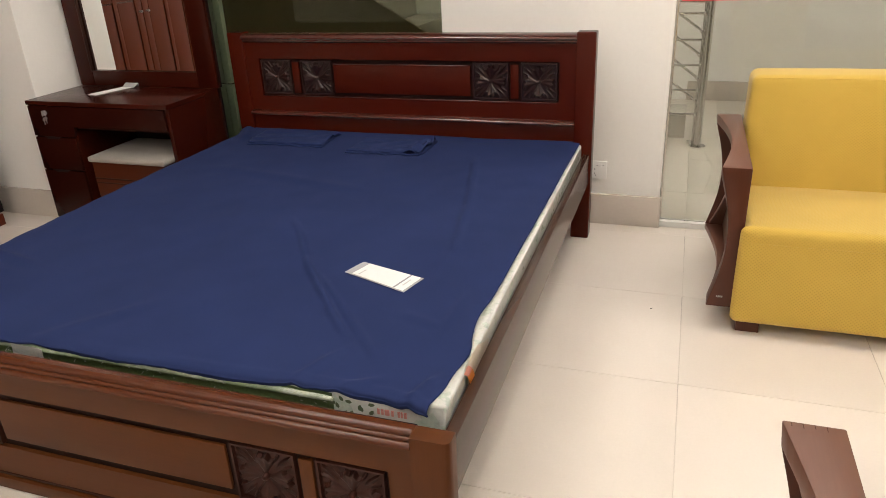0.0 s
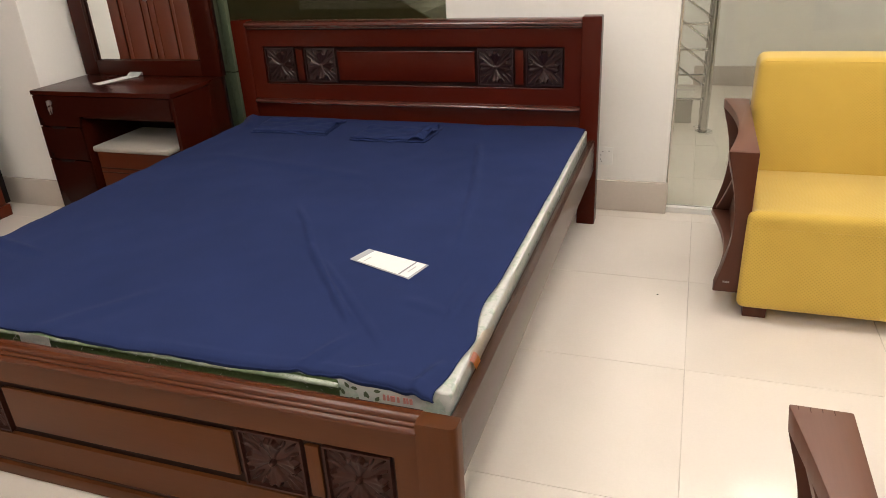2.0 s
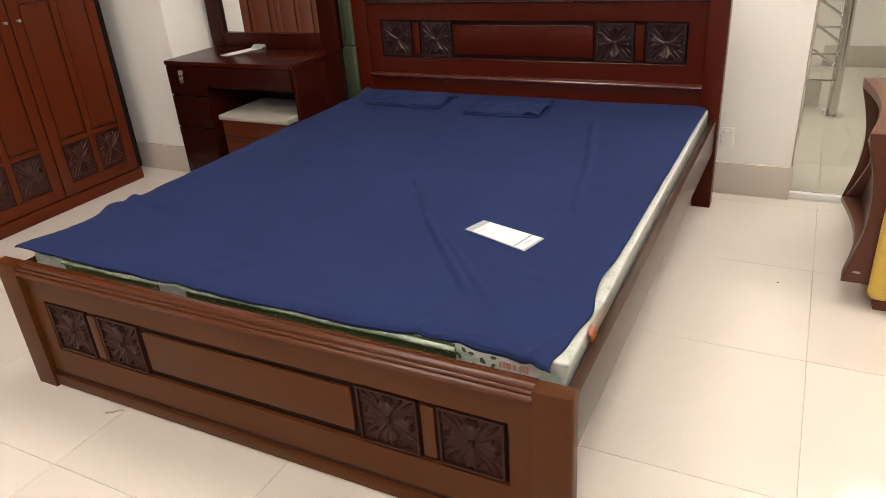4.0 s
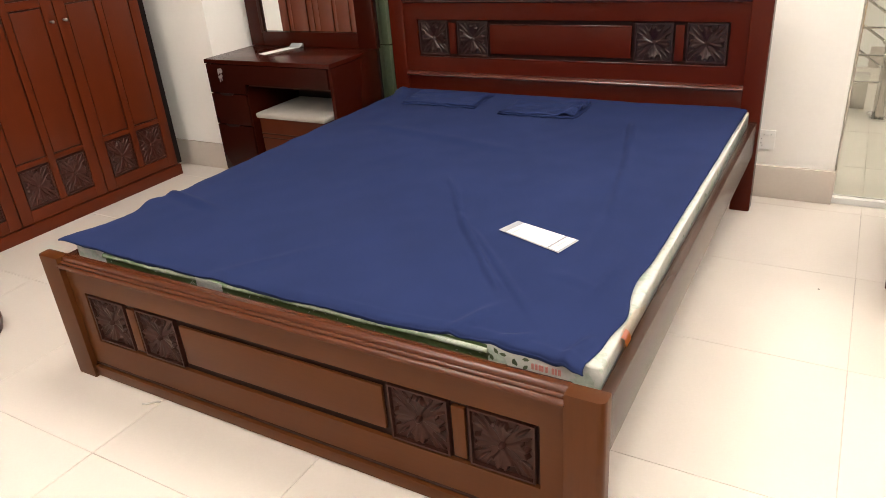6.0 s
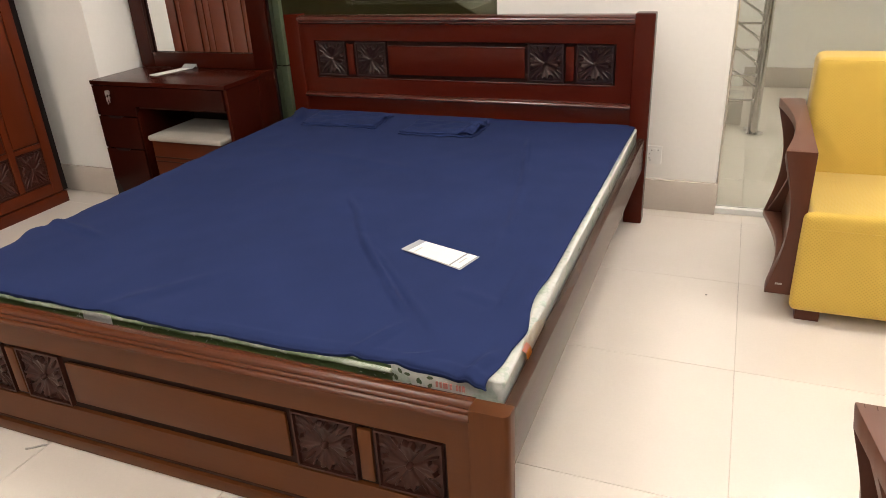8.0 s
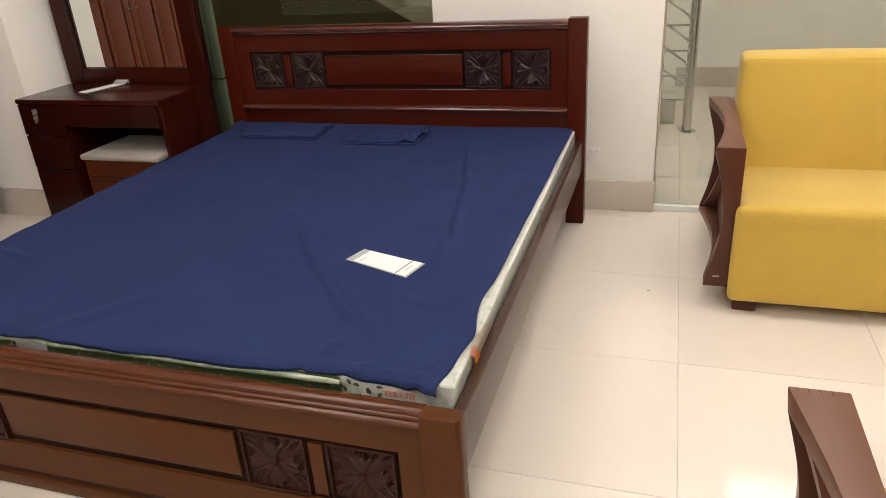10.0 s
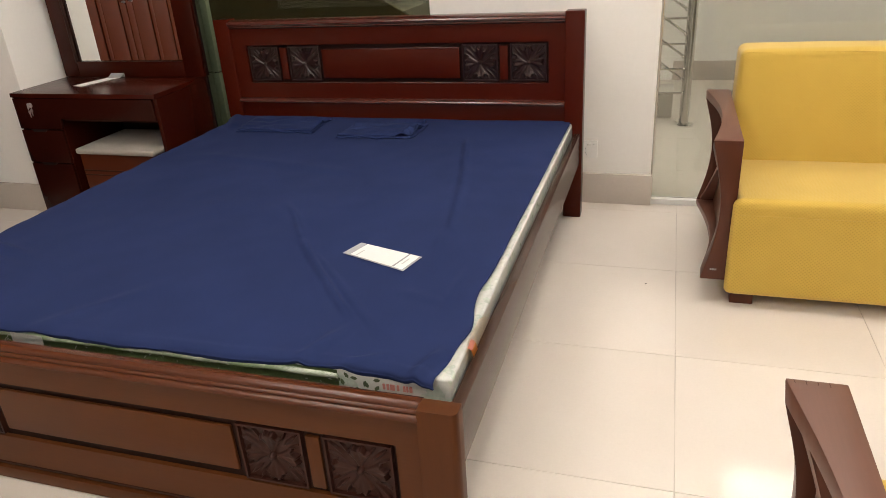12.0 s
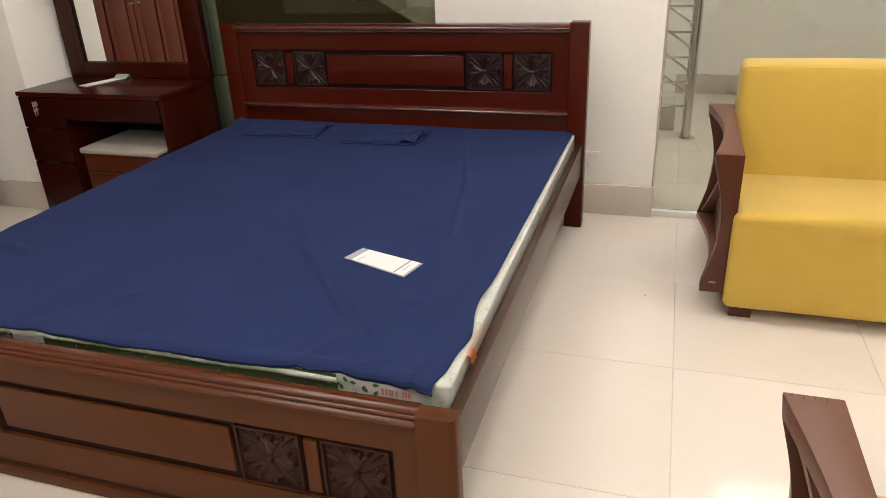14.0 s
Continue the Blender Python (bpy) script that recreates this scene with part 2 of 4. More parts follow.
TINTED = pane_glass("green_tinted_glass", (0.50, 0.52, 0.45), 0.55)
GLASS_EDGE = speckled("green_glass_edge", (0.19, 0.235, 0.145), 0.25, 8, 0.2, 0.02, 0.001, 0.7)
# Dark olive holds the unlit look of the closed side behind the glass.
STAIR_SIDE = speckled("unlit_stair_side", (0.15, 0.122, 0.066), 0.5, 6, 0.12)
STAIR_STONE = speckled("stair_stone", (0.55, 0.51, 0.45), 0.25, 16, 0.08)
RED_STICKER = speckled("red_sticker", (0.62, 0.05, 0.045), 0.35, 20, 0.05)
ALUMINIUM = speckled("white_aluminium", (0.72, 0.71, 0.68), 0.35, 20, 0.03)
GLOW, _nt, _b = material("led_diffuser")
_b.inputs["Emission Color"].default_value, _b.inputs["Emission Strength"].default_value = PANEL_COLOUR, PANEL_LIGHT
_b.inputs["Base Color"].default_value = (0.8, 0.8, 0.8, 1)


# ---- mesh tools ----
def root_of(ob):
    while ob.parent:
        ob = ob.parent
    return ob


def finish(bm, name, mat, smooth=True):
    me = bpy.data.meshes.new(name)
    bmesh.ops.recalc_face_normals(bm, faces=bm.faces)
    bm.to_mesh(me)
    bm.free()
    me.materials.append(mat)
    if smooth:
        me.polygons.foreach_set("use_smooth", [True] * len(me.polygons))
        me.set_sharp_from_angle(angle=radians(38))
    return me


def part(name, bm, mat, parent, label=""):
    """One mesh, given in the world's metres, as a part of a thing or of a part."""
    me = finish(bm, name, mat)
    r = root_of(parent)
    me.transform(r.matrix_basis.inverted())
    ob = new(name, me)
    ob.parent = parent
    return tagged(ob, label)


def thing(name, at, label, category, group="", kind=""):
    """An Empty at the base of a thing that has parts."""
    ob = new(name)
    ob.empty_display_size = 0.05
    ob.location = at
    return tagged(ob, label, category, group, kind)


def single(name, bm, mat, at, label="", category="", group="", kind=""):
    """A thing of one mesh, with its origin at its base."""
    me = finish(bm, name, mat)
    me.transform(Matrix.Translation(at).inverted())
    ob = new(name, me)
    ob.location = at
    return tagged(ob, label, category, group, kind)


def join(bm, other):
    me = bpy.data.meshes.new("tmp")
    other.to_mesh(me)
    other.free()
    bm.from_mesh(me)
    bpy.data.meshes.remove(me)
    return bm


def box(x0, x1, y0, y1, z0, z1, bev=0.0, seg=2, bm=None):
    b = bmesh.new()
    bmesh.ops.create_cube(b, size=1.0)
    for v in b.verts:
        v.co = Vector((x0 + (v.co.x + 0.5) * (x1 - x0), y0 + (v.co.y + 0.5) * (y1 - y0), z0 + (v.co.z + 0.5) * (z1 - z0)))
    if bev:
        bmesh.ops.bevel(b, geom=list(b.edges), offset=bev, segments=seg, profile=0.6, affect="EDGES")
    return join(bm, b) if bm else b


def prism(pts, axis, a0, a1, bev=0.0, seg=2, bm=None):
    """A closed 2D outline drawn out along an axis: x takes (y, z), y takes (x, z), z takes (x, y)."""
    b = bmesh.new()
    put = {"x": lambda p, a: (a, p[0], p[1]), "y": lambda p, a: (p[0], a, p[1]), "z": lambda p, a: (p[0], p[1], a)}[axis]
    lo = [b.verts.new(put(p, a0)) for p in pts]
    hi = [b.verts.new(put(p, a1)) for p in pts]
    n = len(pts)
    b.faces.new(lo[::-1])
    b.faces.new(hi)
    for i in range(n):
        b.faces.new((lo[i], lo[(i + 1) % n], hi[(i + 1) % n], hi[i]))
    bmesh.ops.recalc_face_normals(b, faces=b.faces)
    if bev:
        bmesh.ops.bevel(b, geom=list(b.edges), offset=bev, segments=seg, profile=0.6, affect="EDGES", clamp_overlap=True)
    return join(bm, b) if bm else b


def rod(p, q, r, seg=16, r2=None, bm=None):
    b = bmesh.new()
    p, q = Vector(p), Vector(q)
    d = q - p
    bmesh.ops.create_cone(b, cap_ends=True, segments=seg, radius1=r, radius2=r if r2 is None else r2, depth=d.length)
    b.transform(Matrix.Translation((p + q) / 2) @ d.to_track_quat("Z", "Y").to_matrix().to_4x4())
    return join(bm, b) if bm else b


def ball(c, r, scale=(1, 1, 1), bm=None):
    b = bmesh.new()
    bmesh.ops.create_uvsphere(b, u_segments=16, v_segments=10, radius=r)
    b.transform(Matrix.Translation(c) @ Matrix.Diagonal((*scale, 1)))
    return join(bm, b) if bm else b


def cushion(x0, x1, y0, y1, z0, z1, r=0.04, puff=0.012, lean=None, cuts=12):
    """A padded block with round edges, softly crowned faces and a few wobbles."""
    b = box(x0, x1, y0, y1, z0, z1, r, 5)
    lo, hi = Vector((x0, y0, z0)), Vector((x1, y1, z1))
    for ax in range(3):
        n = max(2, min(cuts, int((hi[ax] - lo[ax]) / 0.03)))
        for k in range(1, n):
            co, no = Vector((0, 0, 0)), Vector((0, 0, 0))
            co[ax], no[ax] = lo[ax] + r + (hi[ax] - lo[ax] - 2 * r) * k / n, 1.0
            bmesh.ops.bisect_plane(b, geom=list(b.verts) + list(b.edges) + list(b.faces), plane_co=co, plane_no=no)
    c, h = (lo + hi) / 2, (hi - lo) / 2
    for v in b.verts:
        d = v.co - c
        f = Vector([1 - min(1, abs(d[i] / h[i])) ** 2 for i in range(3)])
        n = noise.noise(v.co * 6.0)
        for i in range(3):
            if abs(d[i]) > h[i] - r * 0.3:
                d[i] += math.copysign(puff * f[(i + 1) % 3] * f[(i + 2) % 3] * (1 + 0.5 * n), d[i])
        v.co = c + d
        if lean:
            lean(v.co)
    return b


# ---- the room's shell ----
XL, XR, YB, H = -2.78, 3.6, -5.4, 2.8


def structure(name, bm, mat, label=""):
    return single(name, bm, mat, (0, 0, 0), label, "", "", "structure")


structure("wall_west", box(XL - 0.15, XL, YB, -0.31, 0, H), WALL)
structure("wall_east", box(XR, XR + 0.15, YB, 0.20, 0, H), WALL)
structure("wall_south", box(XL - 0.15, XR + 0.15, YB - 0.15, YB, 0, H), WALL)
structure("wall_return", box(XL - 0.15, -1.836, -0.31, 0.45, 0, H, 0.004), WALL, "white painted wall corner beside the dressing table")
structure("pillar", box(0.157, 1.193, 0.212, 0.55, 0, H, 0.004), WALL, "white painted square pillar behind the bed")
structure("wall_stairwell_north", box(-3.2, XR + 0.15, 2.97, 3.12, 0, H), WALL)
structure("wall_stairwell_west", box(-3.35, -3.2, 0.45, 3.12, 0, H), WALL)
structure("wall_stairwell_east", box(XR, XR + 0.15, 0.20, 2.97, 0, H), WALL)
structure("ceiling", box(-3.35, XR + 0.15, YB - 0.15, 3.12, H, H + 0.12), CEIL)


def skirting(name, x0, x1, y0, y1, h=0.15):
    structure(name, box(x0, x1, y0, y1, 0, h, 0.003, 2), SKIRT, "beige tiled skirting along the wall foot")


skirting("baseboard_pillar", 0.157, 1.201, 0.192, 0.212)
skirting("baseboard_return", XL, -1.824, -0.325, -0.31)
skirting("baseboard_west", XL, XL + 0.014, YB + 0.014, -0.325)
skirting("baseboard_stairwell", 1.28, XR, 2.955, 2.97)
skirting("baseboard_south", XL, XR, YB, YB + 0.014)

# glazed partition towards the stairwell
def glazing(name, x0, x1, pane_mat, label):
    w = thing(name, ((x0 + x1) / 2, 0.24, 0), label, "glass partition", "", "structure")
    part("pane", box(x0, x1, 0.236, 0.246, 0.03, H), pane_mat, w).visible_shadow = pane_mat is TINTED
    part("bottom_frame", box(x0, x1, 0.214, 0.262, 0, 0.028, 0.003), ALUMINIUM, w, "white bottom channel")
    return w


glazing("window_1", -1.836, 0.157, TINTED, "green tinted glass partition behind the bed")
w2 = glazing("window_2", 1.193, XR, GLASS, "clear glass partition towards the stairwell")
part("edge_seal", box(1.194, 1.205, 0.23, 0.252, 0.03, H, 0.002), STEEL, w2)

# ---- ceiling lights ----
def ceiling_light(x, y, z=H):
    c = thing("ceiling_light", (x, y, z - 0.02), "square flush white LED panel, lit", "ceiling light", "ceiling lights")
    fr = box(x - 0.31, x + 0.31, y - 0.31, y - 0.29, z - 0.014, z)
    box(x - 0.31, x + 0.31, y + 0.29, y + 0.31, z - 0.014, z, bm=fr)
    box(x - 0.31, x - 0.29, y - 0.29, y + 0.29, z - 0.014, z, bm=fr)
    box(x + 0.29, x + 0.31, y - 0.29, y + 0.29, z - 0.014, z, bm=fr)
    part("frame", fr, ALUMINIUM, c)
    part("diffuser", box(x - 0.29, x + 0.29, y - 0.29, y + 0.29, z - 0.010, z - 0.002), GLOW, c)


# Only the first panel mirrors in the floor; the rest are added for brightness.
for lx, ly in ((2.16, 1.37), (0.36, 1.37), (-1.44, 1.0), (-0.35, -1.30), (1.40, -0.75), (2.70, -0.90), (1.20, -3.10), (2.70, -3.90), (-0.70, -3.05), (0.30, -4.80)):
    ceiling_light(lx, ly)

# ---- stairwell ----
FLIGHT_X, RISE, RUN, SY0, SY1 = 0.15, 0.17, 0.285, 1.66, 2.95
stairs = thing("staircase", (0.0, 2.2, 0), "pale stone stairs with a closed dark side", "staircase", "", "structure")
for i in range(13):
    xa = FLIGHT_X - RUN * (i + 1)
    st = box(xa, FLIGHT_X - RUN * i + 0.02, SY0 + 0.03, SY1, RISE * (i + 1) - 0.03, RISE * (i + 1), 0.004)
    part("tread", st, STAIR_STONE, stairs)
    part("riser", box(FLIGHT_X - RUN * i - 0.015, FLIGHT_X - RUN * i, SY0 + 0.03, SY1, RISE * i, RISE * (i + 1) - 0.03), STAIR_STONE, stairs)
part("side_panel", prism([(0.76, 0), (0.70, 0.034), (-3.19, 2.290), (-3.19, 0)], "y", SY0, SY0 + 0.03), STAIR_SIDE, stairs, "closed side under the stairs, toned dark olive as unlit")

rail = thing("stair_railing", (1.36, 1.60, 0), "stainless steel stair railing with round bars", "railing")
for (px, py, pr) in ((1.365, 1.597, 0.022), (1.340, 1.69, 0.010)):
    post = part("post", rod((px, py, 0), (px, py, 1.02), pr, 24), STEEL, rail)
    part("base_flange", rod((px, py, 0), (px, py, 0.012), pr + 0.03, 24), CHROME, post)
for k in range(5):
    z = 0.21 + 0.151 * k
    part("bar", rod((1.345, 1.597, z), (0.80, 1.585, z), 0.0065, 10), STEEL, rail)
    part("clip", ball((1.338, 1.597, z), 0.012), CHROME, rail)
for k in range(4):
    z = 0.292 + 0.139 * k
    part("bar", rod((1.330, 1.62, z), (0.75, 1.75, z + 0.40), 0.0075, 10), STEEL, rail)
    part("clip", ball((1.328, 1.62, z), 0.014), CHROME, rail)
part("handrail", rod((1.365, 1.597, 0.90), (0.7, 1.597, 0.92), 0.028, 18), STEEL, rail)
single("stair_newel_block", box(1.00, 1.285, 1.80, 2.05, 0, 0.17, 0.005), STAIR_STONE, (1.14, 1.9, 0), "pale stone block beside the first step", "stone block")

sticker = thing("glass_sticker", (1.38, 0.232, 1.02), "red printed sticker strip on the glass partition", "sticker")
part("film", box(1.214, 1.62, 0.2335, 0.2355, 1.013, 1.09), RED_STICKER, sticker)
part("print", box(1.26, 1.36, 0.2325, 0.2333, 1.03, 1.06), PAPER, sticker, "white printed bar")

# green glass fin beside the mirror
fin = thing("glass_fin", (-1.06, 0.2, 0), "upright green glass strip with a joint", "glass strip", "", "structure")
part("strip", box(-1.115, -1.075, 0.205, 0.232, 0, 0.625, 0.002), GLASS_EDGE, fin)
part("strip", box(-1.115, -1.075, 0.205, 0.232, 0.632, H, 0.002), GLASS_EDGE, fin)
part("strip", box(-1.068, -1.03, 0.200, 0.232, 0, 0.625, 0.002), GLASS_EDGE, fin)
part("strip", box(-1.068, -1.03, 0.200, 0.232, 0.632, H, 0.002), GLASS_EDGE, fin)


# ---- carved rosette shared by bed and wardrobe ----
def lobe(s, t, ln, wd, top):
    """Height of one pointed, ridged leaf that starts at 0 and runs along s."""
    if s <= 0.0 or s >= ln:
        return 0.0
    w = wd * math.sin(math.pi * (s / ln) ** 0.8) ** 0.7
    if abs(t) >= w or w < 1e-4:
        return 0.0
    return top * (1 - (t / w) ** 2) ** 0.6 * (0.6 + 0.6 * s / ln)


def rosette_height(u, v):
    """Relief of a carved square: a button, four broad fingered palm leaves and a small leaf tip in each corner."""
    r, h = math.hypot(u, v), 0.0
    q = math.atan2(v, u) / (math.pi / 2)
    a = abs((q - round(q)) * math.pi / 2)
    wide = 0.36 + 0.19 * min(1.0, r / 0.34)
    finger = 0.5 + 0.5 * math.cos((a - 0.16) * math.tau / 0.32)
    rim = 0.415 - 0.13 * (a / 0.6) ** 2 + 0.050 * finger
    if r < rim and a < wide:
        h = (0.020 + 0.095 * (r / rim) ** 1.7) * (1 - (a / wide) ** 4) ** 0.7 * min(1.0, (rim - r) / 0.04) ** 0.6
        h -= 0.020 * (1 - finger) * min(1.0, max(0.0, (r - 0.13) / 0.16))
    for k in range(4):
        c = (k + 0.5) * math.pi / 2
        s, t = u * math.cos(c) + v * math.sin(c), -u * math.sin(c) + v * math.cos(c)
        h = max(h, lobe(s - 0.30, t, 0.32, 0.030, 0.045))
        for d in (0.26, -0.26):
            s2, t2 = s * math.cos(d) + t * math.sin(d), t * math.cos(d) - s * math.sin(d)
            h = max(h, lobe(s2 - 0.33, t2, 0.24, 0.024, 0.040))
    if r < 0.058:
        h = max(h, 0.06 * math.sqrt(1 - (r / 0.058) ** 2) + 0.045)
    return max(h, 0.0)


def rosette_mesh(n=92):
    b = bmesh.new()
    grid = [[None] * (n + 1) for _ in range(n + 1)]
    for i in range(n + 1):
        for j in range(n + 1):
            u, v = i / n - 0.5, j / n - 0.5
            edge = max(abs(u), abs(v))
            h = rosette_height(u / 0.92, v / 0.92) * 0.9 if edge < 0.44 else 0.0
            if edge > 0.452:
                h = 0.055
            if edge > 0.495:
                h = -0.10
            grid[i][j] = b.verts.new((u, -h, v))
    for i in range(n):
        for j in range(n):
            b.faces.new((grid[i][j], grid[i + 1][j], grid[i + 1][j + 1], grid[i][j + 1]))
    return finish(b, "carving", DARK)


ROSETTE = rosette_mesh()


def rosette(parent, x, y, z, sx, sz, turn=0.0, mat=None, deep=1.0):
    """Places the carved square with its ground at (x, y, z), sx by sz metres."""
    ob = new("carving", ROSETTE)
    ob.parent = parent
    r = root_of(parent)
    ob.matrix_basis = r.matrix_basis.inverted() @ Matrix.LocRotScale((x, y, z), Euler((0, 0, turn)), (sx, deep * (sx + sz) / 2, sz))
    if mat:
        ob.material_slots[0].link = "OBJECT"
        ob.material_slots[0].material = mat
    return tagged(ob, "dark carved flower square")


# ---- bed ----
BX = 0.010
bed = thing("bed", (BX, -1.0, 0), "mahogany double bed with carved headboard and footboard", "bed")


def carved_board(parent, y, z0, z1, half, oz0, oz1, cols, mid, depth, thick, along, up, low=0.019, high=0.019):
    """A board whose front is at y, with a sunk band: carved squares at both ends, a plain field between."""
    o = cols[-1][1] + 0.008
    b = bmesh.new()
    ring = []
    for yy in (y, y + thick):
        for xh, za, zb in ((half, z0, z1), (o, oz0, oz1)):
            ring.append([b.verts.new((BX + sx * xh, yy, z)) for sx, z in ((-1, za), (1, za), (1, zb), (-1, zb))])
    fo, fi, bo, bi = ring
    for i in range(4):
        j = (i + 1) % 4
        for q in ((fo[i], fo[j], fi[j], fi[i]), (bo[i], bi[i], bi[j], bo[j]), (fo[i], bo[i], bo[j], fo[j]), (fi[i], fi[j], bi[j], bi[i])):
            b.faces.new(q)
    lip = [e for e in b.edges if e.verts[0] in fi and e.verts[1] in fi]
    bmesh.ops.bevel(b, geom=lip, offset=0.004, segments=2, profile=0.6, affect="EDGES")
    board = part("panel", b, along, parent)
    part("sunk_ground", box(BX - o, BX + o, y + depth, y + thick - 0.002, oz0, oz1), GROOVE, parent, "dark ground of the sunk band")
    g = 0.014
    part("field", box(BX - mid, BX + mid, y + 0.002, y + depth, oz0 + low, oz1 - high, 0.004), along, parent)
    for sgn in (-1, 1):
        for a, c in cols:
            rosette(parent, BX + sgn * (a + c) / 2, y + depth * 0.72, (oz0 + oz1) / 2, c - a, oz1 - oz0 - 0.010, 0.0, CARVED_GLOSS if along is HEAD_X else DARK)
        a, c = cols[0][1] + 0.008, cols[1][0] - 0.008
        xa, xb = sorted((BX + sgn * a, BX + sgn * c))
        part("stile", box(xa, xb, y + 0.002, y + depth, oz0 + g, oz1 - g, 0.002), up, parent)
    if along is HEAD_X:
        # Glossy beads added so both lips show a highlight line.
        part("bead", box(BX - o + 0.006, BX + o - 0.006, y - 0.0025, y + 0.006, oz0 - 0.0035, oz0 + 0.0015, 0.002, 3), LEDGE_X, parent, "glossy bead added for the highlight on the lower lip")
        part("bead", box(BX - mid + 0.004, BX + mid - 0.004, y - 0.0005, y + 0.004, oz1 - high - 0.004, oz1 - high + 0.0005, 0.0018, 3), LEDGE_X, parent, "glossy bead added for the highlight on the field's upper edge")
    return board


HBF = 0.012
for s in (-1, 1):
    x0, x1 = sorted((BX + s * 0.804, BX + s * 0.885))
    part("head_post", box(x0, x1, 0.0, 0.072, 0, 0.919, 0.006, 3), HEAD_Z, bed)
carved_board(bed, HBF, 0.53, 0.874, 0.806, 0.620, 0.795, ((0.347, 0.512), (0.564, 0.726)), 0.336, 0.014, 0.036, HEAD_X, HEAD_Z)
top = [(0.060, 0.872), (0.060, 0.912), (0.016, 0.913), (0.008, 0.911), (0.000, 0.9065), (-0.006, 0.901), (-0.009, 0.896), (-0.009, 0.893), (-0.001, 0.890), (-0.001, 0.887),
       (0.004, 0.884), (0.004, 0.878), (0.010, 0.872)]
part("head_top_rail", prism(top, "x", BX - 0.806, BX + 0.806), LEDGE_X, bed)
ledge = [(0.04, 0.520), (0.04, 0.547), (0.012, 0.547), (0.006, 0.5455), (-0.001, 0.5415), (-0.007, 0.5365), (-0.010, 0.532), (-0.010, 0.529), (-0.004, 0.527), (-0.004, 0.524), (0.010, 0.520)]
part("head_ledge", prism(ledge, "x", BX - 0.806, BX + 0.806), LEDGE_X, bed)
part("head_lower_board", box(BX - 0.806, BX + 0.806, 0.016, 0.044, 0.22, 0.524, 0.002), HEAD_X, bed)

FBF = -2.018
for s in (-1, 1):
    x0, x1 = sorted((BX + s * 0.798, BX + s * (0.882 if s > 0 else 0.893)))
    b = bmesh.new()
    ya, yb, r = -2.036, -1.993, 0.016
    xo = x1 if s > 0 else x0
    xi = x0 if s > 0 else x1
    outline = [(xi, yb), (xi, ya)] + [(xo - s * r + s * r * math.sin(k * math.pi / 12), ya + r - r * math.cos(k * math.pi / 12)) for k in range(7)] + [(xo, yb)]
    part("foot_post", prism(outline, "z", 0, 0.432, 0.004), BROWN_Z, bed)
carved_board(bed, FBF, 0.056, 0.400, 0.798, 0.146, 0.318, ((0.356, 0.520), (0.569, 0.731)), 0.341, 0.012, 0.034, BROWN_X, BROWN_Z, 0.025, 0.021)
cap = [(-1.988, 0.395), (-1.988, 0.430), (-1.994, 0.432), (-2.008, 0.432)]
for ya, za, r in ((-2.008, 0.432, 0.009), (-2.020, 0.4225, 0.006), (-2.028, 0.4155, 0.010)):
    if ya < -2.01:
        cap += [(ya + 0.0015, za - 0.0015)]
    cap += [(ya - 0.001, za - 0.0008)] + [(ya - 0.0015 - r * math.sin(q * math.pi / 10), za - 0.0008 - r * (1 - math.cos(q * math.pi / 10))) for q in range(1, 6)] + [(ya - r - 0.0005, za - r - 0.0015)]
cap += [(-2.034, 0.404), (-2.030, 0.401), (-2.018, 0.398)]
part("foot_top_rail", prism(cap, "x", BX - 0.800, BX + 0.800), MOULDING_X, bed)
part("foot_bead", prism([(-2.0, 0.043), (-2.0, 0.056), (-2.016, 0.056), (-2.0195, 0.053), (-2.0195, 0.047), (-2.014, 0.043)], "x", BX - 0.798, BX + 0.798), DARK, bed, "dark groove moulding")
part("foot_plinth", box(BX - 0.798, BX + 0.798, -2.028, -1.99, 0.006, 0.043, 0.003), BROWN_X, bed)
for s in (-1, 1):
    x0, x1 = sorted((BX + s * 0.847, BX + s * 0.875))
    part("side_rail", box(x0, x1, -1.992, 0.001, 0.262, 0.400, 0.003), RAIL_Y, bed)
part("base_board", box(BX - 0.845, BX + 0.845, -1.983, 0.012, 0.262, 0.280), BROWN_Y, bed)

# ---- mattress ----
MX0, MX1, MY0, MY1, MZ0, MZ1 = -0.832, 0.850, -1.938, 0.008, 0.281, 0.441
mat_ = thing("mattress", (0.0, -0.97, MZ0), "white mattress in clear plastic wrap with green printed border", "mattress")
def bulge(y, z):
    """How far the mattress swells over the side rail towards its foot."""
    k = min(1.0, max(0.0, (-1.25 - y) / 0.4))
    return 0.005 * k * k * (3 - 2 * k) * min(1.0, max(0.0, (z - 0.385) / 0.045))


mb = cushion(MX0, MX1, MY0, MY1, MZ0, MZ1, 0.008, 0.0, None, 56)
for v in mb.verts:
    n = noise.noise(v.co * 7.0) * 0.003 + noise.noise(v.co * 26.0) * 0.0015
    if v.co.x > 0.80:
        v.co.x += bulge(v.co.y, v.co.z)
    if v.co.z < MZ1 - 0.02:
        if min(v.co.x - MX0, MX1 - v.co.x) < 0.01:
            v.co.x += math.copysign(n, v.co.x)
        if min(v.co.y - MY0, MY1 - v.co.y) < 0.01:
            v.co.y += math.copysign(n, v.co.y + 1)
part("body", mb, TICKING, mat_)


